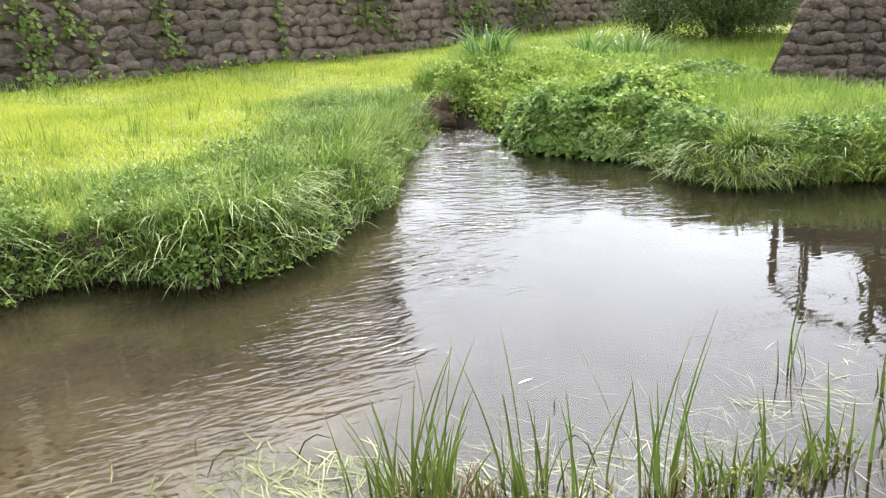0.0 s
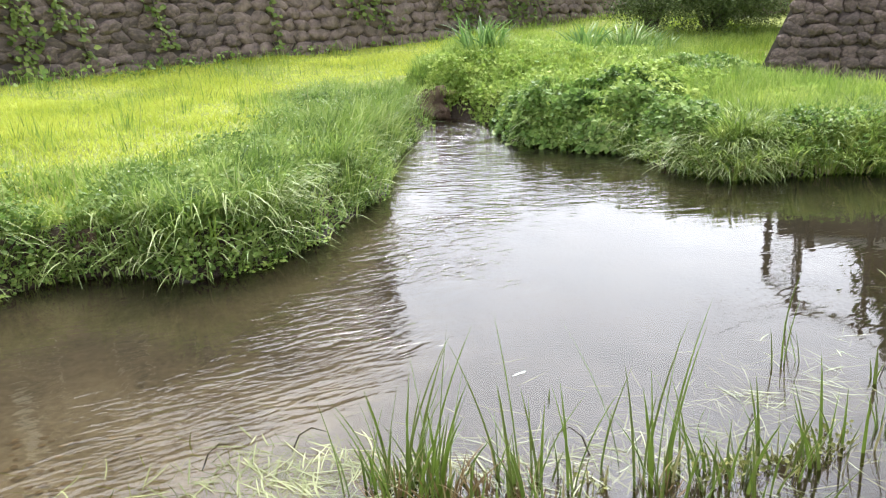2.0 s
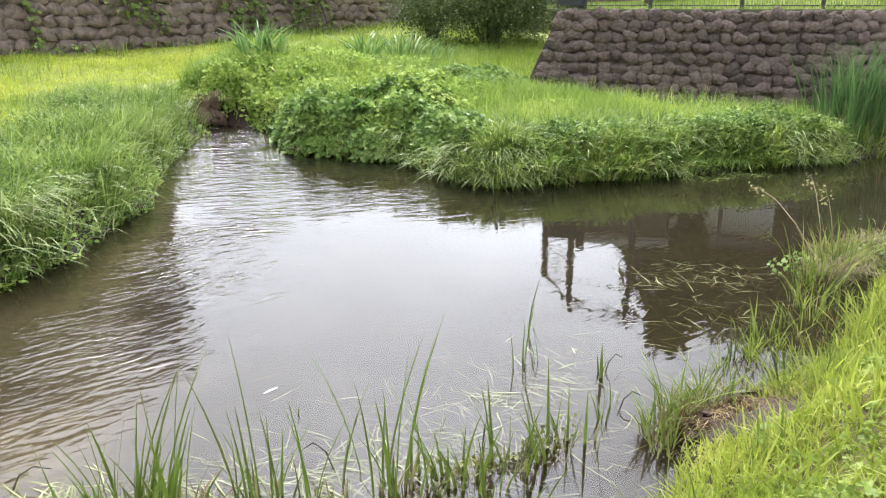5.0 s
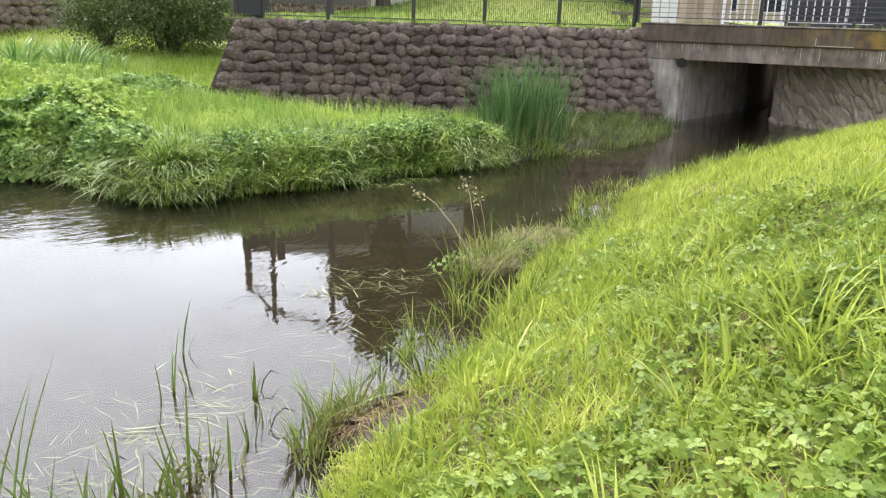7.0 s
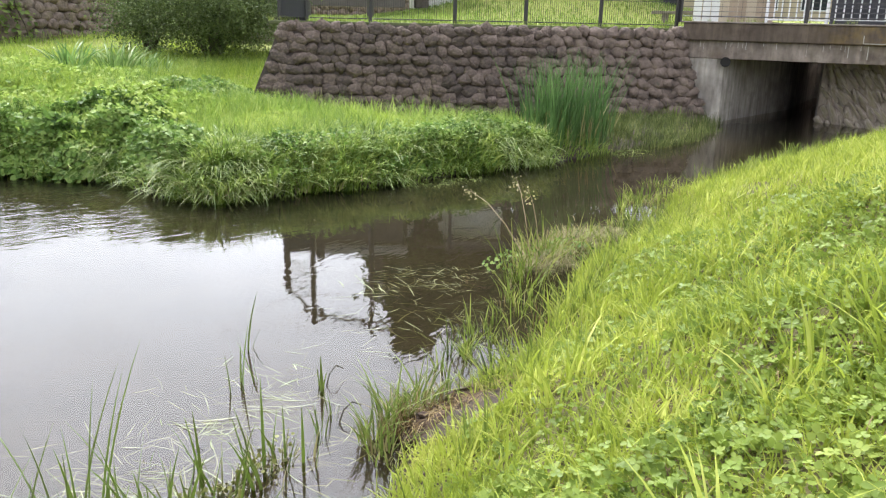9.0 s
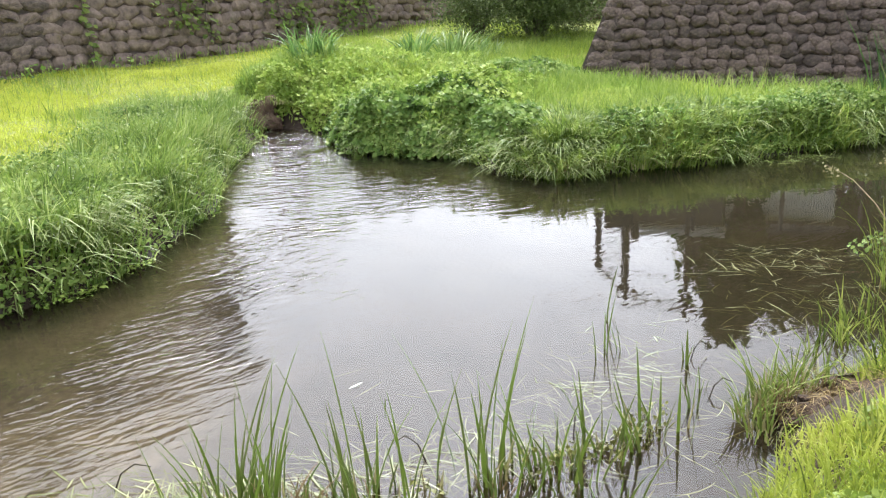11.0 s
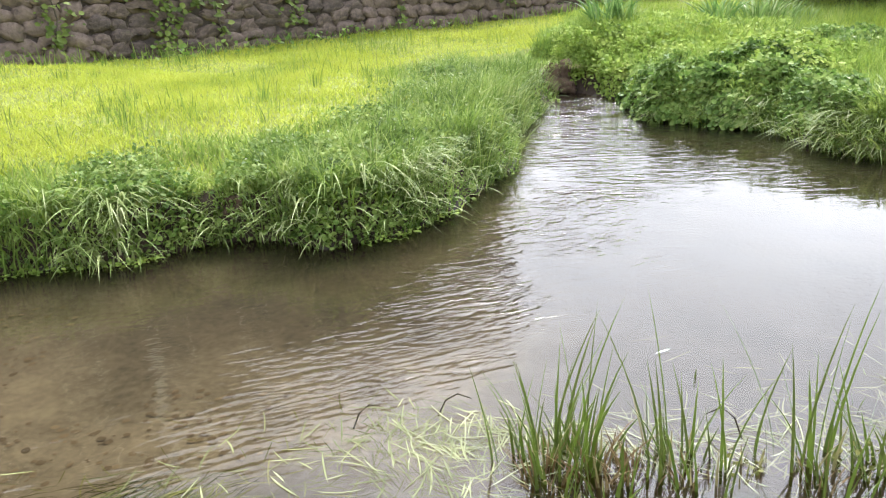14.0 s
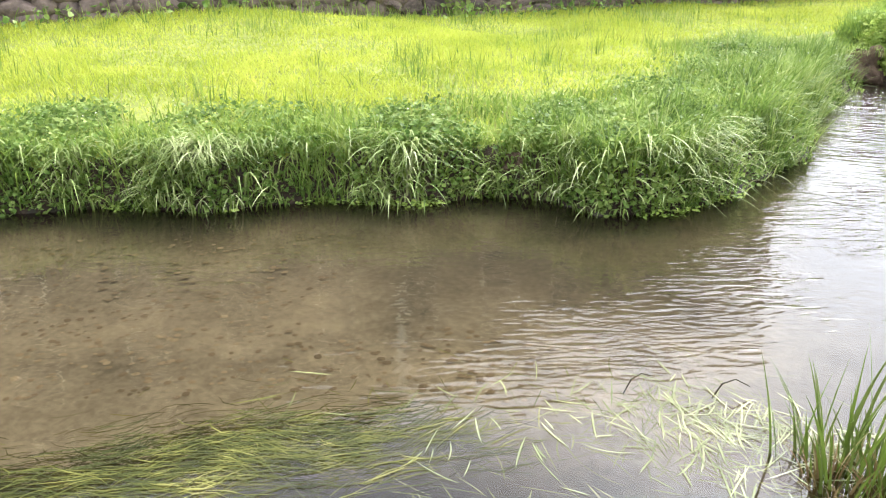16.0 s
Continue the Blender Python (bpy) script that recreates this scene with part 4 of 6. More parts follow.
def make_bench():
    p = at_bearing(48.2, 26.3)
    e = empty("park_bench", (p[0], p[1], float(ground(p[0], p[1]))), radians(-43))
    tagged(e, "long low dark wooden bench on the grass", "bench")
    for k in range(3):
        part("seat_plank", box(-1.15, 1.15, -0.22 + k * 0.15, -0.09 + k * 0.15, 0.27, 0.36, 0.01), WOOD, e)
    for x in (-0.75, 0.75):
        part("leg", box(x - 0.09, x + 0.09, -0.16, 0.16, 0, 0.27, 0.01), WOOD, e)
    return e


WOOD = surface("weathered_wood", (0.14, 0.12, 0.1), (0.27, 0.24, 0.2), 6.0, 0.8, 0.006, 50.0)
bench = make_bench()

far_house = make_block("far_house", at_bearing(36.5, 46)[:2], at_bearing(60, 46)[:2], 8, 2.5, 6.5, BEIGE_WALL, "long low beige house beyond the road", 2, 8, True)
# ---------------------------------------------------------------- grass and weeds
N_LEFT, N_NORTH = len(LEFT), len(LEFT) + len(NORTH)


def beyond_bend(x, y):
    """The lawn that runs on behind the bend of the channel."""
    return (y > 16.6) & (x < -0.9 + 0.12 * (y - 17))


def on_left(seg, x, y):
    return (seg < N_LEFT - 1) | beyond_bend(x, y) | ((x < -2.0) & (y > 10))


def on_north(seg, x, y):
    return (seg >= N_LEFT - 1) & (seg < N_NORTH - 1) & ~beyond_bend(x, y) & ~((x < -2.0) & (y > 10))


def on_south(seg):
    return seg >= N_NORTH


def free_ground(x, y):
    return ~(inside(x, y, PLATEAU_LEFT) | inside(x, y, PLATEAU_RIGHT) | inside(x, y, PLATEAU_SOUTH)) & (near_line(x, y, [tuple(RIGHT_CORNER), tuple(RIGHT_END)], False)[0] > 0.35)


def bare_mud(x, y):
    return ((x - 2.88) / 0.38) ** 2 + ((y - 3.42) / 0.34) ** 2 < 1


def scatter(count, x0, x1, y0, y1, keep):
    """Random places on the ground, kept with the chance that keep(d, segment, x, y) gives."""
    x, y = RNG.uniform(x0, x1, count), RNG.uniform(y0, y1, count)
    d, seg, at = shore_distance(x, y)
    ok = RNG.uniform(0, 1, count) < keep(d, seg, x, y)
    x, y, d = x[ok], y[ok], d[ok]
    ok = free_ground(x, y) & ~bare_mud(x, y)
    return np.stack([x[ok], y[ok], ground(x[ok], y[ok])], 1), d[ok]


def to_water(p):
    """Heading of the nearest water."""
    h = 0.05
    gx = shore_distance(p[:, 0] + h, p[:, 1])[0] - shore_distance(p[:, 0] - h, p[:, 1])[0]
    gy = shore_distance(p[:, 0], p[:, 1] + h)[0] - shore_distance(p[:, 0], p[:, 1] - h)[0]
    return np.arctan2(-gy, -gx)


def below_wall(p):
    """Growth is short close under the east wall."""
    return 0.4 + 0.6 * step((near_line(p[:, 0], p[:, 1], [tuple(RIGHT_CORNER), tuple(RIGHT_END)], False)[0] - 0.8) / 3.0)


def patchy(x, y, s, seed, lo, hi):
    return step((wave(x, y, s, seed) * 0.6 + wave(x, y, s * 2.3, seed + 3) * 0.4 - lo) / (hi - lo))


def u01(a, b, n):
    return RNG.uniform(a, b, n)


def along_shore(line, count, x0, x1, d0, d1, keep=None):
    """Places along a stretch of shore, d0 to d1 metres inland."""
    pts = np.array(line, float)
    seg = np.hypot(*np.diff(pts, axis=0).T) * ((pts[1:, 0] > x0 - 1) & (pts[1:, 0] < x1 + 1))
    k = RNG.choice(len(seg), count, p=seg / seg.sum())
    t = RNG.uniform(0, 1, count)
    q = pts[k] * (1 - t[:, None]) + pts[k + 1] * t[:, None]
    e = pts[k + 1] - pts[k]
    e /= np.linalg.norm(e, axis=1)[:, None]
    q = q + np.stack([-e[:, 1], e[:, 0]], 1) * RNG.uniform(d0, d1, count)[:, None]
    q = q[~bare_mud(q[:, 0], q[:, 1])]
    if keep is not None:
        q = q[RNG.uniform(0, 1, len(q)) < keep(q[:, 0], q[:, 1])]
    return np.c_[q, np.maximum(ground(q[:, 0], q[:, 1]), -0.02)]


def tufts(centre, each, radius, bias=None, pull=0.6):
    """Blades gathered in clumps round the centres: feet, headings and the clump that each belongs to."""
    k = np.repeat(np.arange(len(centre)), each)
    a, r = u01(0, 2 * np.pi, len(k)), radius * np.sqrt(u01(0, 1, len(k)))
    base = centre[k] + np.stack([r * np.cos(a), r * np.sin(a), np.zeros(len(k))], 1)
    base[:, 2] = np.maximum(ground(base[:, 0], base[:, 1]), -0.03) - 0.02
    if bias is not None:
        x, y = np.cos(a) + pull * np.cos(bias[k]), np.sin(a) + pull * np.sin(bias[k])
        a = np.arctan2(y, x)
    return base, a, k


def stuff(ob, label, category):
    return tagged(ob, label, category, kind="stuff")


STRAW_GREEN = leaf_material("seeding_grass", [(0.0, (0.16, 0.2, 0.06)), (0.5, (0.28, 0.3, 0.11)), (1.0, (0.42, 0.4, 0.2))], 0.3, 0.6, 1.2)
WEED_TUFT = leaf_material("tussock_grass", [(0.0, (0.09, 0.13, 0.03)), (0.5, (0.2, 0.26, 0.055)), (1.0, (0.38, 0.42, 0.13))], 0.35, 0.6, 1.5)
WEED_LIGHT = leaf_material("pale_weed_leaf", [(0.0, (0.14, 0.23, 0.045)), (0.5, (0.29, 0.4, 0.08)), (1.0, (0.48, 0.56, 0.16))], 0.35, 0.6, 1.2)
# --- left bank: bright mown lawn, then a fringe of long grass that hangs over the water
CLUMP_GRASS = leaf_material("clump_grass", [(0.0, (0.06, 0.11, 0.025)), (0.4, (0.16, 0.25, 0.05)), (0.75, (0.3, 0.395, 0.1)), (1.0, (0.48, 0.53, 0.22))], 0.4, 0.42, 2.2)
HANG_GRASS = leaf_material("hanging_grass", [(0.0, (0.12, 0.18, 0.048)), (0.45, (0.25, 0.33, 0.1)), (0.8, (0.41, 0.46, 0.2)), (1.0, (0.6, 0.62, 0.38))], 0.35, 0.4, 3.0)
FRINGE_GRASS = leaf_material("fringe_grass", [(0.0, (0.09, 0.145, 0.028)), (0.5, (0.2, 0.295, 0.052)), (1.0, (0.4, 0.47, 0.12))], 0.4, 0.5, 1.4)
p, d = scatter(440000, -24, 3, 0, 33, lambda d, s, x, y: on_left(s, x, y) * (0.12 + 0.88 * step((d - 1.0 - 0.6 * wave(x, y, 1.4, 6)) / 2.4)) * (d > 0.4) * np.clip(1.15 - 0.04 * d, 0.35, 1) * np.where(y < 4.5 + 0.4 * wave(x, y, 1.5), 0.3, 1))
stuff(blades("lawn_grass", p, u01(0.05, 0.15, len(p)) * (0.5 + 1.0 * patchy(p[:, 0], p[:, 1], 0.8, 1, -0.5, 0.5)), 0.019, u01(0.4, 1.5, len(p)), LAWN_GRASS), "bright yellow-green lawn grass", "grass")
c, d = scatter(5200, -14, 2, 4, 27, lambda d, s, x, y: on_left(s, x, y) * (d > 0.6) * (0.06 + 0.94 * patchy(x, y, 0.9, 2, -0.1, 0.6)) * 0.45)
p, a, k = tufts(c, 7, 0.16)
stuff(blades("lawn_stalks", p, u01(0.5, 1.1, len(p)) * u01(0.18, 0.5, len(c))[k], u01(0.012, 0.022, len(p)), u01(0.05, 0.6, len(p)), FRINGE_GRASS, segments=3, heading=a), "scattered taller grass stalks in the lawn", "grass")
p, d = scatter(125000, -13, 1.2, 2.5, 18, lambda d, s, x, y: on_left(s, x, y) * (d > 0.1) * step((3.2 + 0.6 * wave(x, y, 1.1, 3) + 0.3 * wave(x, y, 3.1, 1) - d) / 2.6) * (0.5 + 0.5 * patchy(x, y, 2.1, 5, -0.4, 0.4)))
tall = 0.4 * u01(0.35, 1.3, len(p)) * (0.5 + 0.7 * patchy(p[:, 0], p[:, 1], 1.6, 3, -0.5, 0.5)) * np.exp(-0.36 * d)
stuff(blades("fringe_grass", p, tall, u01(0.015, 0.028, len(p)), u01(0.25, 1.1, len(p)), FRINGE_GRASS, droop=0.1, segments=3, heading=to_water(p), spread=1.6), "green grass along the edge of the stream bank", "grass")
# clumps of longer grass, tallest where the bank turns into the channel
c, d = scatter(22000, -13, 1.2, 2.5, 18, lambda d, s, x, y: on_left(s, x, y) * (d > 0.05) * np.exp(-(d / (0.85 + 0.9 * step((x + 4.0) / 2.2) + 0.3 * wave(x, y, 1.9, 1))) ** 2) * (0.1 + 0.9 * patchy(x, y, 1.7, 3, -0.3, 0.4)) * 0.7)
high = (0.34 + 0.28 * step((c[:, 0] + 4.0) / 2.2)) * u01(0.5, 1.35, len(c)) * np.exp(-0.2 * d)
p, a, k = tufts(c, 14, 0.13, to_water(c), 0.6)
stuff(blades("long_bank_grass", p, high[k] * u01(0.5, 1.15, len(p)), u01(0.012, 0.024, len(p)), u01(0.15, 0.95, len(p)), CLUMP_GRASS, droop=0.14, segments=5, heading=a, spread=0.35), "clumps of long green grass on the stream bank", "grass")
p = along_shore(LEFT, 7000, -12, 1, -0.06, 0.38, lambda x, y: 0.1 + 0.9 * patchy(x, y, 2.9, 4, -0.2, 0.3))
stuff(blades("bank_face_grass", p, u01(0.15, 0.45, len(p)), u01(0.012, 0.022, len(p)), u01(0.4, 1.1, len(p)), CLUMP_GRASS, droop=0.4, segments=5, heading=to_water(p), spread=1.1), "long green grass leaning over the stream bank", "grass")
c = along_shore(LEFT, 1700, -12, 1, 0.02, 0.5, lambda x, y: (0.1 + 0.9 * patchy(x, y, 2.6, 1, -0.2, 0.45)) * np.where(x > -1.2, 0.1, np.where(x > -2.2, 0.4, 1)))
p, a, k = tufts(c, 8, 0.1, to_water(c), 1.5)
stuff(blades("hanging_grass", p, u01(0.5, 1.1, len(p)) * u01(0.42, 0.9, len(c))[k], u01(0.014, 0.029, len(p)), u01(0.4, 1.0, len(p)), HANG_GRASS, rise=1.05, droop=0.72, segments=7, heading=a, spread=0.3), "pale grass blades hanging down to the water", "grass")
p = along_shore(LEFT, 90000, -12, 0.0, -0.03, 2.5, lambda x, y: (0.25 + 0.75 * patchy(x, y, 1.5, 8, -0.6, 0.4)) * step((2.5 + 0.5 * wave(x, y, 2.3, 4) - shore_distance(x, y)[0]) / 1.9) * np.where(x < -1.7, 1, 0.4))
p[:, 2] += u01(0.02, 0.24, len(p))
stuff(leaves("bank_weeds", p, u01(0.03, 0.07, len(p)), BANK_WEED, 0.6), "low leafy weeds among the bank grass", "weeds")
p = along_shore(LEFT, 15000, -12, 0.2, -0.04, 0.5, lambda x, y: patchy(x, y, 2.2, 5, -0.5, 0.4))
p[:, 2] += u01(0.0, 0.2, len(p))
stuff(leaves("bank_foot_weeds", p, u01(0.03, 0.07, len(p)), WEED, 0.7), "dark small-leaved weeds on the bank face", "weeds")
p = along_shore(LEFT, 5000, -12, 1, -0.14, 0.04, lambda x, y: patchy(x, y, 2.7, 3, 0.15, 0.5))
p[:, 2] = u01(0.004, 0.05, len(p))
stuff(leaves("waterline_weeds", p, u01(0.025, 0.05, len(p)), WEED_LIGHT, 0.4), "yellow-green creeping weeds at the waterline", "weeds")
p, d = scatter(2600, -13, 1, 3.5, 20, lambda d, s, x, y: on_left(s, x, y) * (d > 0.3) * np.exp(-(d / 3.0) ** 2) * (0.1 + 0.9 * patchy(x, y, 1.1, 6, -0.1, 0.5)) * 0.6)
stuff(blades("seeding_stalks", p, u01(0.5, 0.95, len(p)), 0.009, u01(0.05, 0.4, len(p)), STRAW_GREEN, droop=0.03, segments=4), "thin upright seeding grass stalks", "grass")
p, d = scatter(4200, -12, 0.6, 3, 17, lambda d, s, x, y: on_left(s, x, y) * (d > 0.2) * np.exp(-((d - 0.9) / 0.9) ** 2) * 0.5)
p[:, 2] += u01(0.22, 0.42, len(p))
stuff(leaves("clover_flowers", p, u01(0.014, 0.022, len(p)), FLOWER, 0.5), "small white clover flowers", "flowers")
p, d = scatter(26000, -24, 9, 3, 37, lambda d, s, x, y: (near_line(x, y, LEFT_WALL, False)[0] < 1.5 + 0.4 * wave(x, y, 0.8)) * patchy(x, y, 0.7, 4, -0.2, 0.4))
p[:, 2] += u01(0.0, 0.35, len(p))
stuff(leaves("wall_foot_weeds", p, u01(0.08, 0.17, len(p)), WEED, 0.7), "dark leafy weeds at the foot of the wall", "weeds")
p, d = scatter(26000, -24, 9, 3, 37, lambda d, s, x, y: (near_line(x, y, LEFT_WALL, False)[0] < 2.2 + 0.6 * wave(x, y, 0.7)) * 0.6)
stuff(blades("wall_foot_grass", p, u01(0.2, 0.55, len(p)), 0.025, u01(0.1, 0.7, len(p)), BANK_GRASS, segments=3), "rough grass at the foot of the wall", "grass")


# --- north bank
POOL_GRASS = leaf_material("pool_grass", [(0.0, (0.06, 0.1, 0.02)), (0.45, (0.185, 0.275, 0.048)), (1.0, (0.46, 0.53, 0.15))], 0.4, 0.45, 2.4)
NORTH_GRASS = leaf_material("north_grass", [(0.0, (0.16, 0.26, 0.04)), (0.5, (0.31, 0.41, 0.065)), (1.0, (0.5, 0.56, 0.13))], 0.4, 0.6, 0.6)
def dome(cx, cy, rx, ry, high, count, size, mat, name, label, tilt=0.55, lift=0.3):
    """A heap of weeds: leaves mostly near the surface of an uneven dome."""
    a, r = u01(0, 2 * np.pi, count), np.sqrt(u01(0, 1, count))
    x, y = cx + rx * r * np.cos(a), cy + ry * r * np.sin(a)
    top = high * np.sqrt(np.clip(1 - r ** 2.4, 0.0, 1)) * (0.7 + 0.3 * wave(x, y, 2.3, cx) + 0.3 * wave(x, y, 6.5, cy))
    z = np.maximum(ground(x, y), -0.02) + top * u01(lift, 1.0, count) ** 0.6
    keep = free_ground(x, y)
    base = np.stack([x, y, z], 1)[keep]
    out = np.stack([np.cos(a) * r, np.sin(a) * r, np.zeros(count)], 1)[keep] * 0.9
    return stuff(leaves(name, base, u01(size * 0.6, size * 1.3, len(base)), mat, tilt, normal=out), label, "weeds")


p, d = scatter(200000, -6, 16, 9.5, 34, lambda d, s, x, y: on_north(s, x, y) * (d > 0.05) * np.clip(1.1 - 0.05 * d, 0.3, 1) * (0.25 + 0.75 * step((d - 0.7) / 1.0)) * np.where(x > 10.6, 0.0, 1))
stuff(blades("north_bank_grass", p, u01(0.1, 0.34, len(p)) * (0.5 + 0.8 * patchy(p[:, 0], p[:, 1], 1.2, 9, -0.5, 0.5)) * below_wall(p), 0.017, u01(0.3, 1.1, len(p)), NORTH_GRASS, segments=2), "green grass on the north bank", "grass")
p, d = scatter(110000, 2, 16, 11.5, 34, lambda d, s, x, y: on_north(s, x, y) * (d > 1.0) * (x > 3 + 0.3 * (y - 13)) * (x < 10.5) * 0.9)
stuff(blades("north_lawn_grass", p, u01(0.06, 0.2, len(p)) * (0.6 + 0.8 * patchy(p[:, 0], p[:, 1], 1.3, 5, -0.5, 0.5)) * below_wall(p), 0.018, u01(0.3, 1.1, len(p)), NORTH_GRASS), "short bright grass below the wall", "grass")
p, d = scatter(60000, -2, 7, 12, 24, lambda d, s, x, y: on_north(s, x, y) * (d > 0.1) * (x < 3 + 0.3 * (y - 13)) * patchy(x, y, 1.2, 6, -0.4, 0.3) * 0.8)
p[:, 2] += u01(0.05, 0.32, len(p))
stuff(leaves("mound_weeds", p, u01(0.06, 0.12, len(p)), WEED_LIGHT, 0.6), "pale green leafy weeds covering the mound", "weeds")
p, d = scatter(70000, -2, 10.3, 11, 27, lambda d, s, x, y: on_north(s, x, y) * (d > 0.4) * (0.12 + 0.88 * patchy(x, y, 1.4, 3, -0.2, 0.4)) * np.clip(1.2 - 0.07 * d, 0.25, 1))
stuff(blades("north_tall_grass", p, u01(0.2, 0.58, len(p)) * below_wall(p), 0.018, u01(0.2, 0.9, len(p)), BANK_GRASS, segments=3), "taller grass in patches on the north bank", "grass")
for cx, cy, rx, ry, high, count in ((2.0, 13.45, 1.0, 0.85, 0.62, 4200), (2.75, 12.75, 1.0, 0.8, 0.66, 4200), (2.9, 13.7, 1.2, 0.9, 0.72, 4200), (1.75, 14.3, 0.85, 0.9, 0.5, 3000), (3.4, 11.8, 0.6, 0.9, 0.55, 2800), (1.6, 15.2, 0.7, 0.8, 0.42, 2200)):
    dome(cx, cy, rx, ry, high, count, 0.082, WEED, "leafy_weed_heap", "dense heap of broad-leaved green weeds by the water", 0.6, 0.5)
dome(3.3, 13.4, 1.1, 0.8, 0.75, 900, 0.08, WEED_LIGHT, "leafy_weed_heap", "pale leafy weeds on top of the heap", 0.5, 0.7)
dome(3.8, 15.6, 1.9, 1.3, 0.4, 7500, 0.09, WEED_LIGHT, "leafy_weed_heap", "low leafy green weeds on the bank")
dome(2.0, 16.2, 1.4, 1.3, 0.35, 6000, 0.07, WEED_LIGHT, "leafy_weed_heap", "pale leafy weeds on the mound")
dome(0.0, 17.6, 1.2, 0.9, 0.36, 5200, 0.07, WEED_LIGHT, "leafy_weed_heap", "leafy weeds above the mud bank")
dome(5.2, 17.2, 1.7, 1.2, 0.4, 5200, 0.09, WEED, "leafy_weed_heap", "low leafy green weeds on the bank")
dome(5.6, 13.6, 1.3, 0.7, 0.22, 2500, 0.09, WEED_LIGHT, "leafy_weed_heap", "pale low weeds in the short grass")
for cx, cy, rx, high, count in ((6.1, 10.5, 0.6, 0.3, 900), (6.9, 10.65, 0.7, 0.42, 1500), (7.7, 10.75, 0.7, 0.45, 1700), (8.5, 10.95, 0.7, 0.5, 1700), (9.2, 11.0, 0.6, 0.42, 1300)):
    dome(cx, cy, rx, 0.5, high, count, 0.06, BANK_WEED, "leafy_weed_heap", "leafy weeds overhanging the pool", 0.7, 0.3)
c = along_shore(NORTH, 1500, 2.6, 10.0, -0.02, 1.6, lambda x, y: 0.25 + 0.75 * patchy(x, y, 1.5, 4, -0.4, 0.3))
p, a, k = tufts(c, 17, 0.13, to_water(c), 0.4)
stuff(blades("long_pool_grass", p, u01(0.5, 1.1, len(p)) * u01(0.24, 0.66, len(c))[k], u01(0.018, 0.034, len(p)), u01(0.2, 1.2, len(p)), POOL_GRASS, droop=0.3, segments=4, heading=a, spread=0.35), "clumps of long green grass by the pool", "grass")
p = along_shore(NORTH, 3500, 2.4, 10.2, -0.08, 0.9, lambda x, y: 0.3 + 0.7 * patchy(x, y, 2.4, 9, -0.4, 0.3))
stuff(blades("north_fringe_grass", p, u01(0.2, 0.45, len(p)), u01(0.012, 0.021, len(p)), u01(0.3, 1.1, len(p)), POOL_GRASS, droop=0.2, segments=4, heading=to_water(p), spread=0.9), "long grass leaning over the pool", "grass")
p = along_shore(NORTH, 26000, 3.4, 10.0, -0.05, 1.1, lambda x, y: 0.15 + 0.85 * patchy(x, y, 1.8, 2, -0.4, 0.3))
p[:, 2] += u01(0.05, 0.16, len(p)) + 0.3 * patchy(p[:, 0], p[:, 1], 2.6, 7, -0.4, 0.5) * u01(0, 1, len(p))
stuff(leaves("north_bank_weeds", p, u01(0.035, 0.075, len(p)), WEED, 0.6), "leafy weeds among the grass by the pool", "weeds")
p = along_shore(NORTH, 2600, 2.6, 9.5, -0.05, 0.35, lambda x, y: patchy(x, y, 2.4, 6, -0.1, 0.4))
stuff(blades("north_hanging_grass", p, u01(0.3, 0.62, len(p)), u01(0.016, 0.03, len(p)), u01(0.5, 1.1, len(p)), HANG_GRASS, droop=0.75, segments=6, heading=to_water(p), spread=0.5), "dry straw-coloured grass hanging to the water", "grass")
MARSH = leaf_material("marsh_grass", [(0.0, (0.035, 0.05, 0.015)), (0.5, (0.09, 0.12, 0.03)), (1.0, (0.32, 0.33, 0.13))], 0.3, 0.6, 3.0)
p, d = scatter(30000, 10.8, 16.5, 10.5, 13.6, lambda d, s, x, y: on_north(s, x, y) * (d > -0.45) * (d < 1.6) * (0.22 + 0.78 * patchy(x, y, 2.0, 5, -0.15, 0.4)) * 0.45)
p[:, 2] = np.maximum(p[:, 2], -0.02)
stuff(blades("marsh_grass", p, u01(0.1, 0.42, len(p)), 0.013, u01(0.2, 0.9, len(p)), MARSH, segments=3), "low marsh grass along the wall foot", "grass")
p, d = scatter(14000, 2.9, 16.0, 9.0, 13.0, lambda d, s, x, y: on_north(s, x, y) * (d < 0.02) * (d > -0.55) * patchy(x, y, 1.3, 3, 0.1, 0.6) * 0.7)
p[:, 2] = 0.005
stuff(blades("trailing_grass", p, u01(0.2, 0.45, len(p)), 0.011, u01(0.8, 1.1, len(p)), WEED_TUFT, rise=0.18, droop=-0.1, segments=3), "flattened grass trailing on the water", "grass")


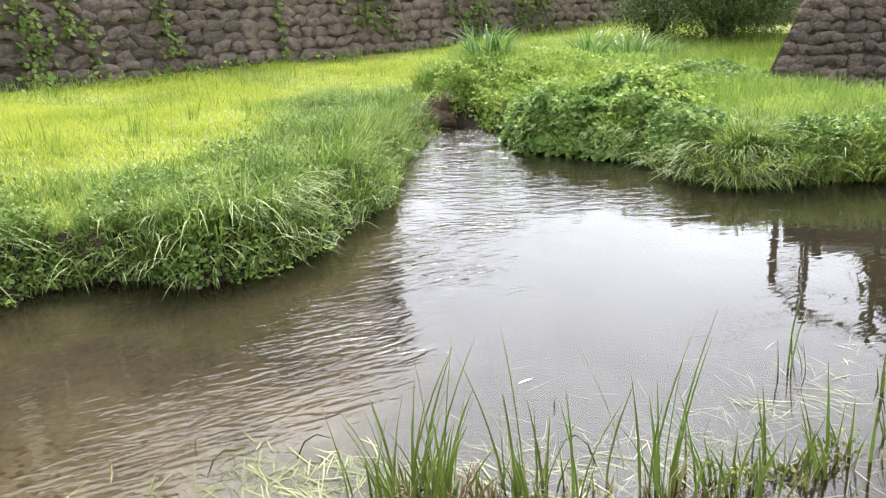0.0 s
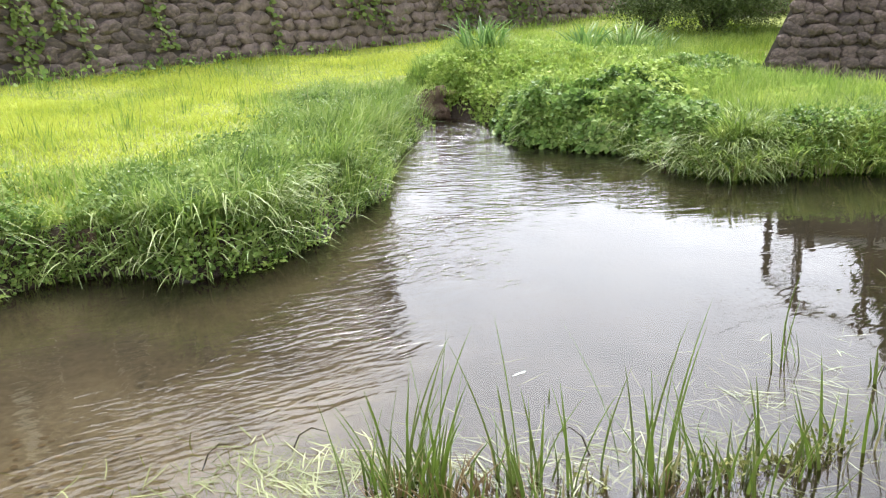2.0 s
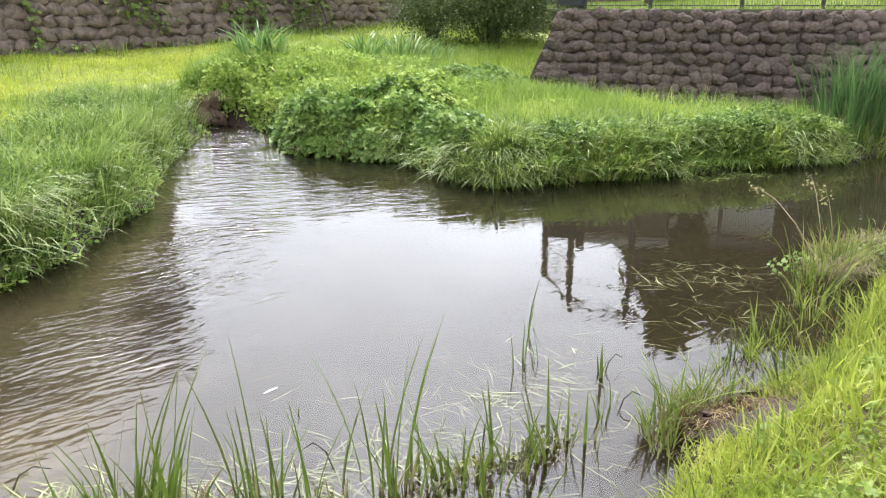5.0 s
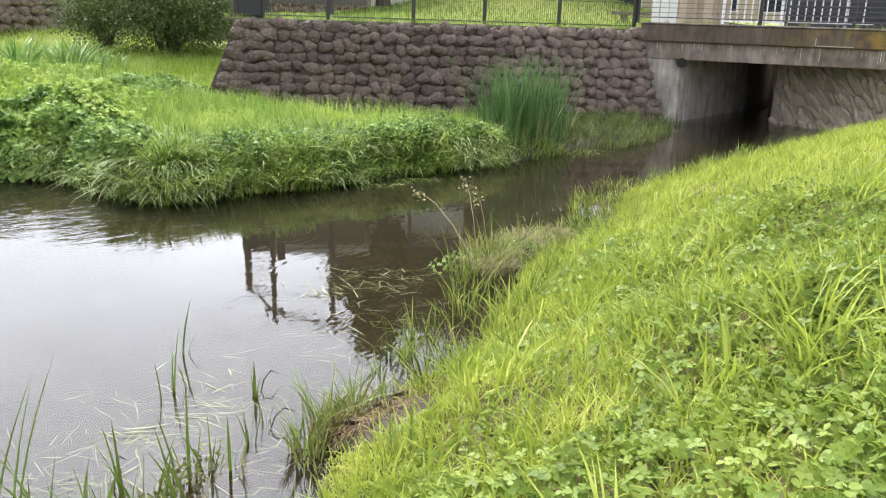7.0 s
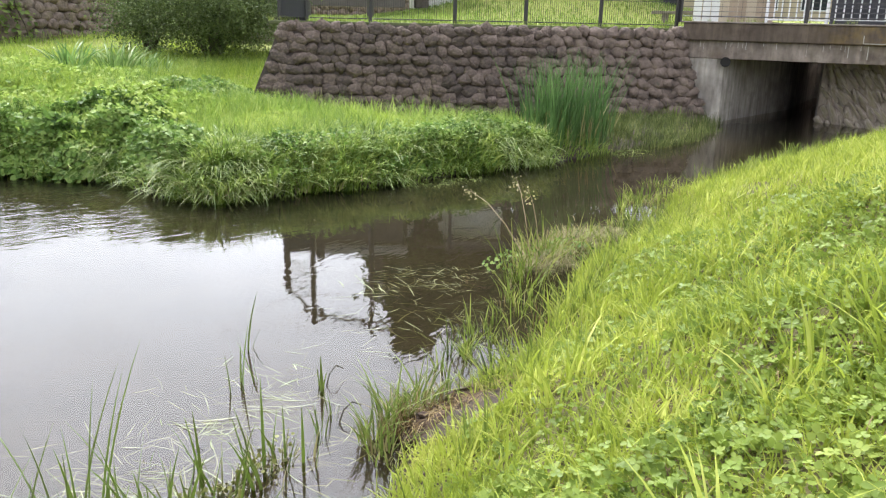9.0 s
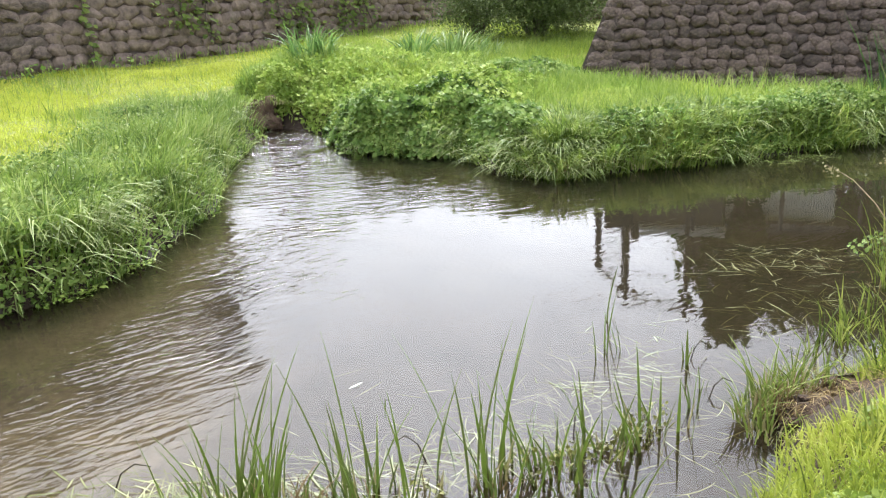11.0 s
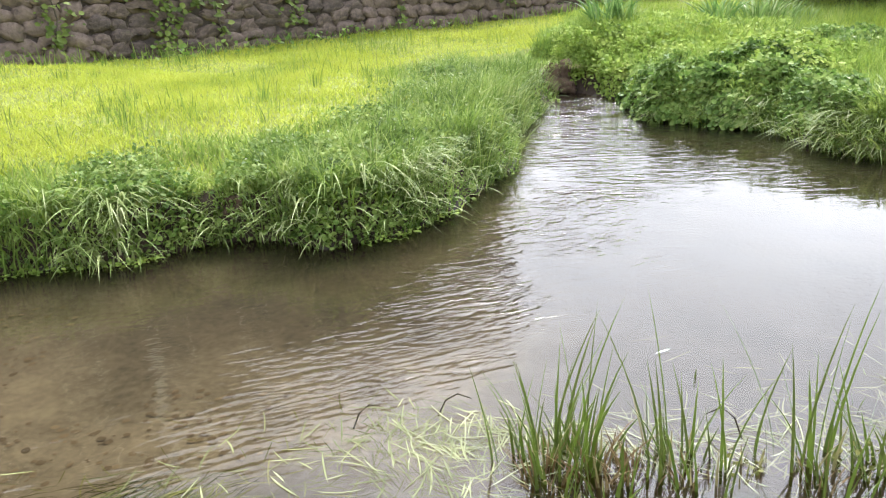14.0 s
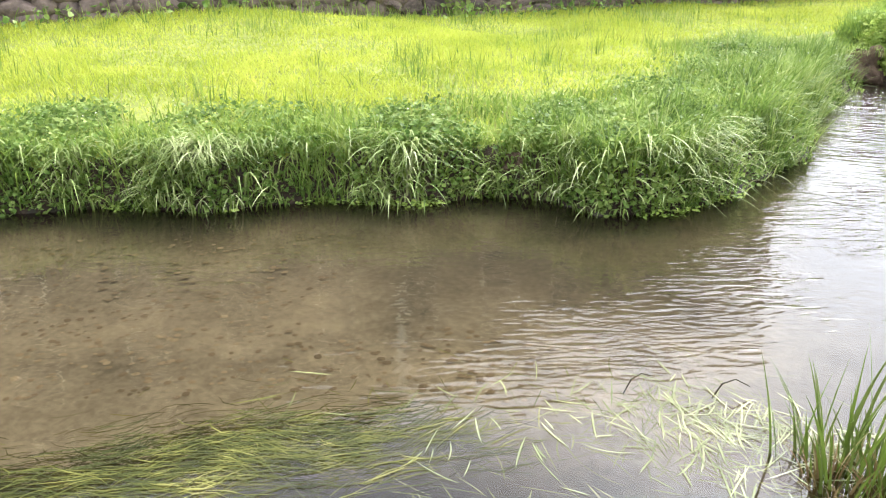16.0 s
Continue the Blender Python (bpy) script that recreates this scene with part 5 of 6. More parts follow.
def clump(name, x, y, count, radius, h0, h1, width, lean, mat, label, category, droop=0.0, z=None, segments=5, heading=None, spread=0.5, dry=0, single=False):
    """One plant of many blades from one foot; some of them dry. single: each blade is a part."""
    e = empty(name, (x, y, float(ground(x, y)) if z is None else z))
    tagged(e, label, category)
    for part_name, c, m in (("foliage", count, mat), ("dry_foliage", dry, STRAW)):
        if not c:
            continue
        a, r = u01(0, 2 * np.pi, c), radius * np.sqrt(u01(0, 1, c))
        base = np.stack([r * np.cos(a), r * np.sin(a), np.full(c, -0.03)], 1)
        head = a if heading is None else np.full(c, heading)
        low = 1.0 if m is mat else 0.55
        h, w, n = u01(h0, h1, c) * low, u01(width * 0.7, width * 1.2, c), u01(lean * 0.2, lean, c)
        if single:
            for k in range(c):
                tone = REED_DARK if m is REED and k % 3 == 0 else m
                blades("blade" if m is mat else "dry_blade", base[k:k + 1], h[k], w[k], n[k], tone, droop=droop, segments=segments, heading=head[k:k + 1], parent=e, spread=spread)
        else:
            blades(part_name, base, h, w, n, m, droop=droop, segments=segments, heading=head, parent=e, spread=spread)["kind"] = "stuff"
    return e


SILVER = leaf_material("silvery_grass", [(0.0, (0.08, 0.15, 0.04)), (0.5, (0.21, 0.32, 0.095)), (1.0, (0.48, 0.54, 0.27))], 0.35, 0.45, 1.5)
IRIS = leaf_material("iris_leaf", [(0.0, (0.07, 0.14, 0.04)), (0.5, (0.16, 0.28, 0.075)), (1.0, (0.36, 0.46, 0.17))], 0.35, 0.4, 1.5)
# cattails stand in the shallows under the wall
for k in range(42):
    x = 9.6 + 2.1 * RNG.uniform()
    y = 10.75 + (x - 9.6) * 0.28 + RNG.uniform(0, 0.75)
    tagged(clump("cattail_clump", x, y, 12, 0.2, 0.7, 1.95, 0.042, 0.36, CATTAIL, "tall blue-green cattail leaves by the wall", "cattail", z=0.0, segments=4, dry=3, single=True), group="cattails in the shallows")
# rough tufts at the foot of the east wall
s = u01(0.02, 0.98, 150)
foot = np.array([RIGHT_CORNER + (RIGHT_END - RIGHT_CORNER) * q for q in s])
foot = foot - np.array([[(RIGHT_CORNER - RIGHT_END)[1], (RIGHT_END - RIGHT_CORNER)[0]]]) / np.linalg.norm(RIGHT_END - RIGHT_CORNER) * u01(0.62, 0.95, 150)[:, None]
c = np.c_[foot, np.zeros(150)]
p, a, k = tufts(c, 9, 0.1)
stuff(blades("wall_foot_tufts", p, u01(0.5, 1.1, len(p)) * u01(0.15, 0.5, len(c))[k], u01(0.01, 0.02, len(p)), u01(0.1, 0.7, len(p)), POOL_GRASS, segments=3, heading=a), "rough grass tufts at the foot of the boulder wall", "grass")
# iris and silvery grass tussocks on the mound
for x, y, n, h, m in ((0.85, 18.8, 60, 1.5, IRIS), (1.2, 18.9, 34, 1.25, IRIS), (3.5, 20.0, 44, 1.3, IRIS), (4.4, 20.2, 46, 1.4, SILVER), (4.8, 20.6, 40, 1.45, SILVER), (5.2, 20.9, 40, 1.1, SILVER), (5.7, 21.4, 36, 0.95, SILVER)):
    tagged(clump("grass_tussock", x, y, n, 0.3, h * 0.6, h, 0.065, 0.8, m, "arching tussock of long grass on the mound", "grass tussock", droop=0.25, segments=6), group="tussocks on the mound")
# tussocks at the pool's edge
for x, y, n, h in ((3.45, 10.3, 90, 0.85), (3.75, 10.05, 110, 0.8), (4.25, 10.1, 100, 0.8), (4.75, 10.08, 80, 0.62), (5.15, 10.05, 90, 0.66), (5.6, 10.1, 90, 0.6), (3.9, 10.7, 120, 0.9), (6.3, 10.15, 60, 0.5)):
    tagged(clump("grass_tussock", x, y, n, 0.22, h * 0.5, h, 0.026, 1.05, POOL_GRASS, "green tussock with dry blades at the waterline", "grass tussock", droop=0.45, dry=50), group="tussocks at the pool")


# --- south bank, close to the eye
DEAD_GRASS = leaf_material("dead_grass", [(0.0, (0.09, 0.055, 0.025)), (0.5, (0.2, 0.14, 0.06)), (1.0, (0.38, 0.3, 0.15))], 0.2, 0.7, 2.0)
WATERSIDE = leaf_material("waterside_grass", [(0.0, (0.05, 0.075, 0.016)), (0.5, (0.18, 0.24, 0.04)), (1.0, (0.42, 0.44, 0.12))], 0.36, 0.5, 3.5)
def round_eye(x, y):
    """Thinner growth behind the path than before it."""
    return np.where(y < 0.15 + 0.25 * wave(x, y, 1.9) - 0.35 * x * (x < 0), 0.35, 1.0)


p, d = scatter(620000, -7, 22, -4, 11, lambda d, s, x, y: on_south(s) * (d > 0.02) * np.clip(1.25 - 0.085 * np.hypot(x - 0.8, y), 0.42, 1) * (0.4 + 0.6 * patchy(x, y, 3.0, 2, -0.3, 0.3)) * 0.92 * round_eye(x, y) * step((np.minimum(x + 7, y + 4) + wave(x, y, 1.2)) / 2.5))
near = np.hypot(p[:, 0] - 0.8, p[:, 1])
stuff(blades("near_bank_grass", p, (u01(0.05, 0.15, len(p)) + 0.004 * near * u01(0.2, 1, len(p))) * (0.55 + 0.9 * patchy(p[:, 0], p[:, 1], 2.3, 8, -0.5, 0.5)), 0.0105 + 0.0013 * near, u01(0.2, 1.3, len(p)), NEAR_GRASS, segments=2), "short bright green grass on the near bank", "grass")
p, d = scatter(110000, -3, 7.5, -3, 6.5, lambda d, s, x, y: on_south(s) * (d > 0.1) * np.clip(1.5 - 0.22 * np.hypot(x - 0.8, y), 0, 1) * round_eye(x, y) * 0.7)
stuff(blades("near_turf", p, u01(0.05, 0.14, len(p)), u01(0.006, 0.012, len(p)), u01(0.4, 1.5, len(p)), NEAR_GRASS, segments=3), "thick green turf on the near bank", "grass")
c, d = scatter(8000, -3, 14, -3, 9.5, lambda d, s, x, y: on_south(s) * (d > 0.02) * np.clip(1.1 - 0.06 * np.hypot(x - 0.8, y), 0.1, 1) * (0.15 + 0.85 * patchy(x, y, 1.9, 4, -0.2, 0.5)) * round_eye(x, y) * 0.7)
p, a, k = tufts(c, 12, 0.1)
stuff(blades("near_bank_long_grass", p, u01(0.5, 1.1, len(p)) * u01(0.14, 0.36, len(c))[k], u01(0.011, 0.024, len(p)), u01(0.2, 1.1, len(p)), NEAR_GRASS, segments=4, heading=a), "broad grass blades among the clover", "grass")
p, d = scatter(290000, -4, 9.5, -3, 8, lambda d, s, x, y: on_south(s) * (d > 0.35) * np.clip(1.35 - 0.15 * np.hypot(x - 0.8, y), 0.0, 1) * (0.15 + 0.85 * patchy(x, y, 1.6, 7, -0.75 + 0.5 * (d < 1.2), 0.1)) * np.where(round_eye(x, y) < 1, 0.2, 0.9))
p[:, 2] += u01(0.01, 0.13, len(p)) * (0.5 + 0.5 * patchy(p[:, 0], p[:, 1], 3.4, 2, -0.6, 0.6))
stuff(trefoil("clover", p, u01(0.028, 0.066, len(p)), CLOVER, 0.5), "dense clover leaves on the near bank", "clover")
p, d = scatter(50000, -2, 9, -2, 7, lambda d, s, x, y: on_south(s) * (d > 0.1) * (0.12 + 0.88 * patchy(x, y, 2.7, 1, 0.15, 0.6)) * round_eye(x, y))
p[:, 2] += u01(0.0, 0.05, len(p))
stuff(blades("dead_grass", p, u01(0.04, 0.12, len(p)), 0.007, u01(0.5, 1.6, len(p)), DEAD_GRASS, rise=0.4, segments=2), "red-brown dead grass in patches on the near bank", "grass")
# tufts stand singly in the dark water at the foot of the near bank
c = along_shore(SOUTH, 430, 2.2, 17, -0.6, 0.0, lambda x, y: (0.12 + 0.88 * patchy(x, y, 2.4, 9, -0.2, 0.4)) * (x > 3.3))
p, a, k = tufts(c, 8, 0.05)
p[:, 2] = -0.03
stuff(blades("waterside_grass", p, u01(0.4, 1.1, len(p)) * u01(0.14, 0.42, len(c))[k], u01(0.008, 0.017, len(p)), u01(0.1, 0.9, len(p)), WATERSIDE, droop=0.06, segments=4, heading=a), "thin upright grass at the water's edge", "grass")
c = along_shore(SOUTH, 420, 1.0, 17, -0.02, 0.5, lambda x, y: 0.05 + 0.8 * patchy(x, y, 2.0, 5, -0.3, 0.4))
p, a, k = tufts(c, 14, 0.1)
stuff(blades("shore_tufts", p, u01(0.4, 1.1, len(p)) * u01(0.16, 0.42, len(c))[k], u01(0.009, 0.018, len(p)), u01(0.15, 0.85, len(p)), WATERSIDE, droop=0.08, segments=4, heading=a), "tufts of broad grass along the near shore", "grass")
p = along_shore(SOUTH, 2600, 2.2, 17, -0.2, 0.35, lambda x, y: patchy(x, y, 1.6, 2, 0.0, 0.5) * (x > 3.0))
p[:, 2] = np.maximum(p[:, 2], 0.0)
stuff(blades("waterside_straw", p, u01(0.1, 0.3, len(p)), 0.007, u01(0.5, 1.2, len(p)), DEAD_GRASS, droop=0.2, segments=4), "dry brown straw along the near shore", "grass")
p = along_shore(SOUTH, 17000, -5, 17, 0.0, 0.6)
stuff(blades("shore_grass", p, u01(0.05, 0.17, len(p)), u01(0.007, 0.013, len(p)), u01(0.2, 0.9, len(p)), NEAR_GRASS, segments=3), "green grass down to the near shore", "grass")
# reeds in the shallows before the eye
REEDS = [(-0.5, 3.5, 6, 0.55), (-0.4, 3.56, 18, 0.84), (-0.2, 3.52, 18, 0.78), (-0.32, 3.42, 16, 0.6), (0.08, 3.45, 7, 0.5), (0.25, 3.5, 12, 0.84), (0.36, 3.46, 7, 0.6), (0.58, 3.52, 6, 0.78), (0.86, 3.55, 10, 0.86), (0.98, 3.5, 6, 0.6),
         (1.22, 3.46, 14, 0.66), (1.34, 3.42, 7, 0.45), (1.55, 3.5, 8, 0.5), (1.8, 3.6, 9, 0.5), (2.0, 3.72, 6, 0.44), (-0.3, 3.28, 14, 0.5), (-0.05, 3.2, 14, 0.45), (0.35, 3.2, 8, 0.45), (0.9, 3.2, 8, 0.45), (1.4, 3.15, 8, 0.4), (-0.35, 3.5, 22, 0.32), (-0.15, 3.46, 18, 0.34), (0.3, 3.44, 12, 0.3), (0.95, 3.46, 14, 0.3), (1.25, 3.4, 16, 0.32)]
for x, y, n, h in REEDS:
    tagged(clump("reed_clump", x + 0.06, y, n, 0.15, h * 0.35, h * 1.12, 0.0205, 0.5, REED, "upright green reed blades growing out of the water", "reeds", z=-0.05, segments=6, dry=max(2, n // 4), single=True), group="reeds in the shallows")
for x, y, n, h in ((2.1, 4.75, 3, 0.5), (2.02, 4.7, 1, 0.34), (2.2, 4.72, 2, 0.4), (2.5, 4.45, 2, 0.25), (2.25, 3.85, 5, 0.28), (2.45, 4.1, 4, 0.22), (1.35, 4.1, 2, 0.15), (0.55, 4.35, 1, 0.12)):
    tagged(clump("reed_shoot", x, y, n, 0.035, h * 0.6, h * 1.1, 0.014, 0.4, REED, "a few thin reed shoots standing in open water", "reeds", z=-0.03, segments=5, single=True), group="shoots in open water")
# small muddy tussock at the shore
HUMP = surface("rooty_brown_mud", (0.02, 0.013, 0.008), (0.11, 0.068, 0.042), 22.0, 0.95, 0.04, 90.0)
mud = bmesh.new()
bmesh.ops.create_icosphere(mud, subdivisions=5, radius=0.5)
for q in mud.verts:
    q.co = Vector((q.co.x * 0.85, q.co.y * 0.55, q.co.z * 0.2)) + 0.09 * noise.noise_vector(q.co * 3.0) + 0.035 * noise.noise_vector(q.co * 12.0) + 0.02 * noise.noise_vector(q.co * 31.0)
hummock = mesh_object("mud_hummock", mud, HUMP, None, "", True)
hummock.location = (3.0, 3.5, 0.03)
tagged(hummock, "hump of dark bare mud at the shore", "mud")
for x, y, n, h in ((2.5, 3.66, 40, 0.32), (2.7, 3.8, 60, 0.42), (2.9, 3.86, 40, 0.42), (3.1, 3.84, 20, 0.36), (2.45, 3.45, 22, 0.24), (3.3, 3.7, 16, 0.26), (2.62, 3.3, 16, 0.22)):
    tagged(clump("grass_tuft", x, y, n, 0.1, h * 0.4, h, 0.013, 0.95, WEED_TUFT, "yellowing grass tuft on the muddy hump", "grass tuft", z=0.04, droop=0.1, dry=22), group="tufts on the muddy hump")
for x, y, n, h in ((2.75, 3.66, 60, 0.24), (2.6, 3.56, 40, 0.22), (3.25, 3.62, 30, 0.14), (3.3, 3.8, 24, 0.18), (2.95, 3.7, 50, 0.2), (3.02, 3.52, 20, 0.12)):
    tagged(clump("dead_tuft", x, y, n, 0.09, h * 0.4, h, 0.009, 1.1, DEAD_GRASS, "flattened brown dead tuft on the muddy hump", "grass tuft", z=0.06, droop=0.2), group="tufts on the muddy hump")
q = np.stack([RNG.normal(2.95, 0.22, 260), RNG.normal(3.47, 0.16, 260)], 1)
p = np.c_[q, np.maximum(ground(q[:, 0], q[:, 1]), 0.06) + u01(0.02, 0.1, 260)]
stuff(blades("mud_litter", p, u01(0.03, 0.12, 260), 0.005, u01(0.6, 1.6, 260), DEAD_GRASS, rise=0.3, segments=2), "dry litter on the mud", "litter")
# weedy tussocks that reach into the pool
for x, y, n, h, dry in ((5.1, 5.65, 40, 0.42, 16), (5.3, 5.9, 46, 0.55, 30), (5.55, 6.0, 46, 0.55, 80), (5.75, 6.2, 36, 0.6, 140), (6.05, 6.2, 26, 0.46, 190), (6.3, 6.38, 26, 0.46, 190), (6.6, 6.36, 26, 0.4, 150), (6.95, 6.35, 110, 0.28, 20), (7.3, 6.5, 90, 0.28, 30), (4.5, 5.0, 16, 0.36, 8), (4.8, 5.25, 14, 0.38, 6), (4.0, 4.7, 12, 0.36, 4), (8.6, 7.6, 60, 0.3, 40), (9.6, 8.3, 50, 0.26, 30)):
    tagged(clump("weed_tussock", x, y, n, 0.26, h * 0.25, h, 0.014, 0.8, WATERSIDE, "green and straw tussock at the pool's edge", "grass tussock", droop=0.15, z=0.0, dry=dry), group="tussocks on the near shore")
SHORE_STRAW = leaf_material("shore_straw", [(0.0, (0.07, 0.06, 0.022)), (0.5, (0.19, 0.17, 0.07)), (1.0, (0.38, 0.35, 0.17))], 0.25, 0.6, 4.0)
q = np.stack([u01(5.2, 6.9, 2600), np.zeros(2600)], 1)
q[:, 1] = 5.55 + (q[:, 0] - 5.2) * 0.42 + RNG.normal(0.18, 0.16, 2600)
p = np.c_[q, np.maximum(ground(q[:, 0], q[:, 1]), 0.0) + u01(0.0, 0.09, 2600)]
ok = patchy(q[:, 0], q[:, 1], 4.0, 2, -0.5, 0.4) > u01(0, 1, 2600)
p = p[ok]
stuff(blades("tangled_straw", p, u01(0.1, 0.34, len(p)), u01(0.005, 0.011, len(p)), u01(0.5, 1.3, len(p)), SHORE_STRAW, rise=0.6, droop=0.3, segments=4), "tangled dry straw at the pool's edge", "straw")
dome(5.7, 6.05, 0.8, 0.3, 0.2, 260, 0.04, WEED, "shore_weeds", "low dark leafy weeds among the straw")
dome(6.5, 6.3, 0.6, 0.25, 0.14, 200, 0.04, WEED_TUFT, "shore_weeds", "low leafy weeds among the straw")


def stalk(x, y, tip, label):
    """A dry stalk with a feathery head."""
    e = empty("weed_stalk", (x, y, 0.1))
    tagged(e, label, "weed stalk")
    t = Vector(tip) - Vector((x, y, 0.1))
    pts = [t * s + Vector((0, 0, 0.12 * math.sin(math.pi * s))) for s in (0, 0.3, 0.6, 0.85, 1.0)]
    part("stem", tube(pts, [0.006, 0.005, 0.004, 0.003, 0.002], 5), STALK, e)
    k = 26
    base = np.array(pts[-1])[None, :] + RNG.normal(0, 0.025, (k, 3)) - np.outer(u01(0, 0.18, k), np.array(t.normalized()))
    leaves("seed_head", base, u01(0.015, 0.035, k), STRAW, 0.9, parent=e)["kind"] = "stuff"
    return e


STALK = surface("dry_stalk", (0.16, 0.11, 0.06), (0.3, 0.24, 0.14), 20.0, 0.8, 0.002)
stalk(5.5, 6.1, (5.9, 6.9, 0.66), "dry bent stalk with a pale seed head")
stalk(5.35, 6.0, (5.45, 7.2, 0.52), "dry bent stalk with a pale seed head")
stalk(5.7, 6.2, (5.75, 6.5, 0.62), "dry bent stalk with a pale seed head")

# floating and drowned leaves
def strips(name, centre, length, width, heading, mat, bend=0.5):
    """Flat leaf strips, each slightly bowed, one in six sharply bent."""
    n, k = len(centre), 5
    bow = RNG.normal(0, 1, n) * bend
    rows = []
    for j in range(k):
        s = j / (k - 1) - 0.5
        turn = heading + s * bow
        c = centre + np.stack([np.cos(turn), np.sin(turn), np.zeros(n)], 1) * (length * s)[:, None]
        side = np.stack([-np.sin(turn), np.cos(turn), np.zeros(n)], 1) * (width * (1.02 - (2 * s) ** 6) * 0.5)[:, None]
        rows.append(np.stack([c - side, c + side], 1))
    verts = np.concatenate(rows, 1).reshape(-1, 3)
    st = np.arange(n)[:, None] * 2 * k
    quads = np.concatenate([st + np.array([[2 * j, 2 * j + 1, 2 * j + 3, 2 * j + 2]]) for j in range(k - 1)])
    return raw_mesh(name, verts, [quads], mat)


def water_spots(spots):
    out = []
    for x, y, rx, ry, n in spots:
        out.append(np.stack([RNG.normal(x, rx, n), RNG.normal(y, ry, n)], 1))
    xy = np.concatenate(out)
    d = shore_distance(xy[:, 0], xy[:, 1])[0]
    return xy[d < -0.02]


for spots, narrow, wide in (([(-0.95, 3.78, 0.24, 0.14, 170), (-0.55, 3.68, 0.28, 0.16, 190), (-1.35, 3.45, 0.36, 0.2, 90), (-0.75, 3.35, 0.22, 0.18, 120), (0.3, 3.62, 0.5, 0.13, 120), (-2.0, 2.9, 0.5, 0.3, 40)], 0.0045, 0.0095),
                            ([(0.4, 3.7, 0.5, 0.13, 70), (1.3, 3.78, 0.45, 0.2, 150), (1.9, 4.3, 0.3, 0.1, 70), (2.3, 4.6, 0.25, 0.25, 26), (4.2, 5.2, 0.3, 0.15, 40), (3.4, 4.5, 0.3, 0.3, 30), (4.2, 6.0, 0.45, 0.22, 170)], 0.003, 0.007)):
    xy = water_spots(spots)
    c = np.c_[xy, u01(-0.014, 0.01, len(xy))]
    head = np.where(RNG.uniform(size=len(c)) < 0.65, RNG.normal(2.75, 0.55, len(c)) - 0.9 * patchy(xy[:, 0], xy[:, 1], 4.0, 2, -0.3, 0.3), u01(0, 6.28, len(c)))
    stuff(strips("floating_leaves", c, u01(0.1, 0.32, len(c)), u01(narrow, wide, len(c)), head, FLOAT_LEAF, 0.14), "pale dead reed leaves floating on the water", "leaves")
xy = water_spots([(-0.6, 3.7, 0.7, 0.35, 190), (1.2, 3.8, 0.8, 0.35, 220), (2.2, 4.5, 0.5, 0.35, 90), (-2.0, 2.9, 0.7, 0.4, 120), (4.0, 5.1, 0.4, 0.25, 60)])
c = np.c_[xy, u01(-0.1, -0.015, len(xy))]
stuff(strips("drowned_leaves", c, u01(0.1, 0.36, len(c)), u01(0.004, 0.009, len(c)), RNG.normal(2.6, 0.9, len(c)), FLOAT_LEAF, 0.16), "pale leaves just below the surface", "leaves")
xy = water_spots([(-3.25, 2.0, 0.24, 0.22, 1300), (-2.9, 2.4, 0.22, 0.18, 1400), (-2.5, 2.7, 0.24, 0.15, 1000), (-2.1, 3.0, 0.24, 0.12, 500), (-3.7, 1.6, 0.25, 0.2, 1200)])
c = np.c_[xy, 0.006 - 0.06 * u01(0, 1, len(xy)) ** 1.5]
stuff(strips("water_weed", c, u01(0.1, 0.36, len(c)), u01(0.003, 0.008, len(c)), RNG.normal(0.62, 0.3, len(c)) + 0.35 * wave(xy[:, 0], xy[:, 1], 5.0, 1), SUNK_LEAF, 0.7), "yellow-green water weed trailing in the current", "water weed")
# stones on the bed
n = 4200
x, y = u01(-9, -0.6, n), u01(1.5, 8, n)
ok = (shore_distance(x, y)[0] < -0.5) & (near_line(x, y, SOUTH, False)[0] > 2.2) & (x < -2.0) & ((near_line(x, y, LEFT, False)[0] > 2.0) | (x < -4.2))
x, y = x[ok], y[ok]
c = np.stack([x, y, ground(x, y) + 0.005], 1)
stuff(leaves("bed_stones", c, u01(0.02, 0.07, len(c)), PEBBLE, 0.06, [(0, 0, 0.1), (0.5, 0.0, 0), (0.35, 0.38, 0.02), (0, 0.45, 0), (-0.4, 0.3, 0.02), (-0.5, 0, 0), (-0.3, -0.35, 0.02), (0.05, -0.42, 0), (0.4, -0.3, 0.02), (0.5, 0.0, 0)]), "flat stones on the stream bed", "stones")


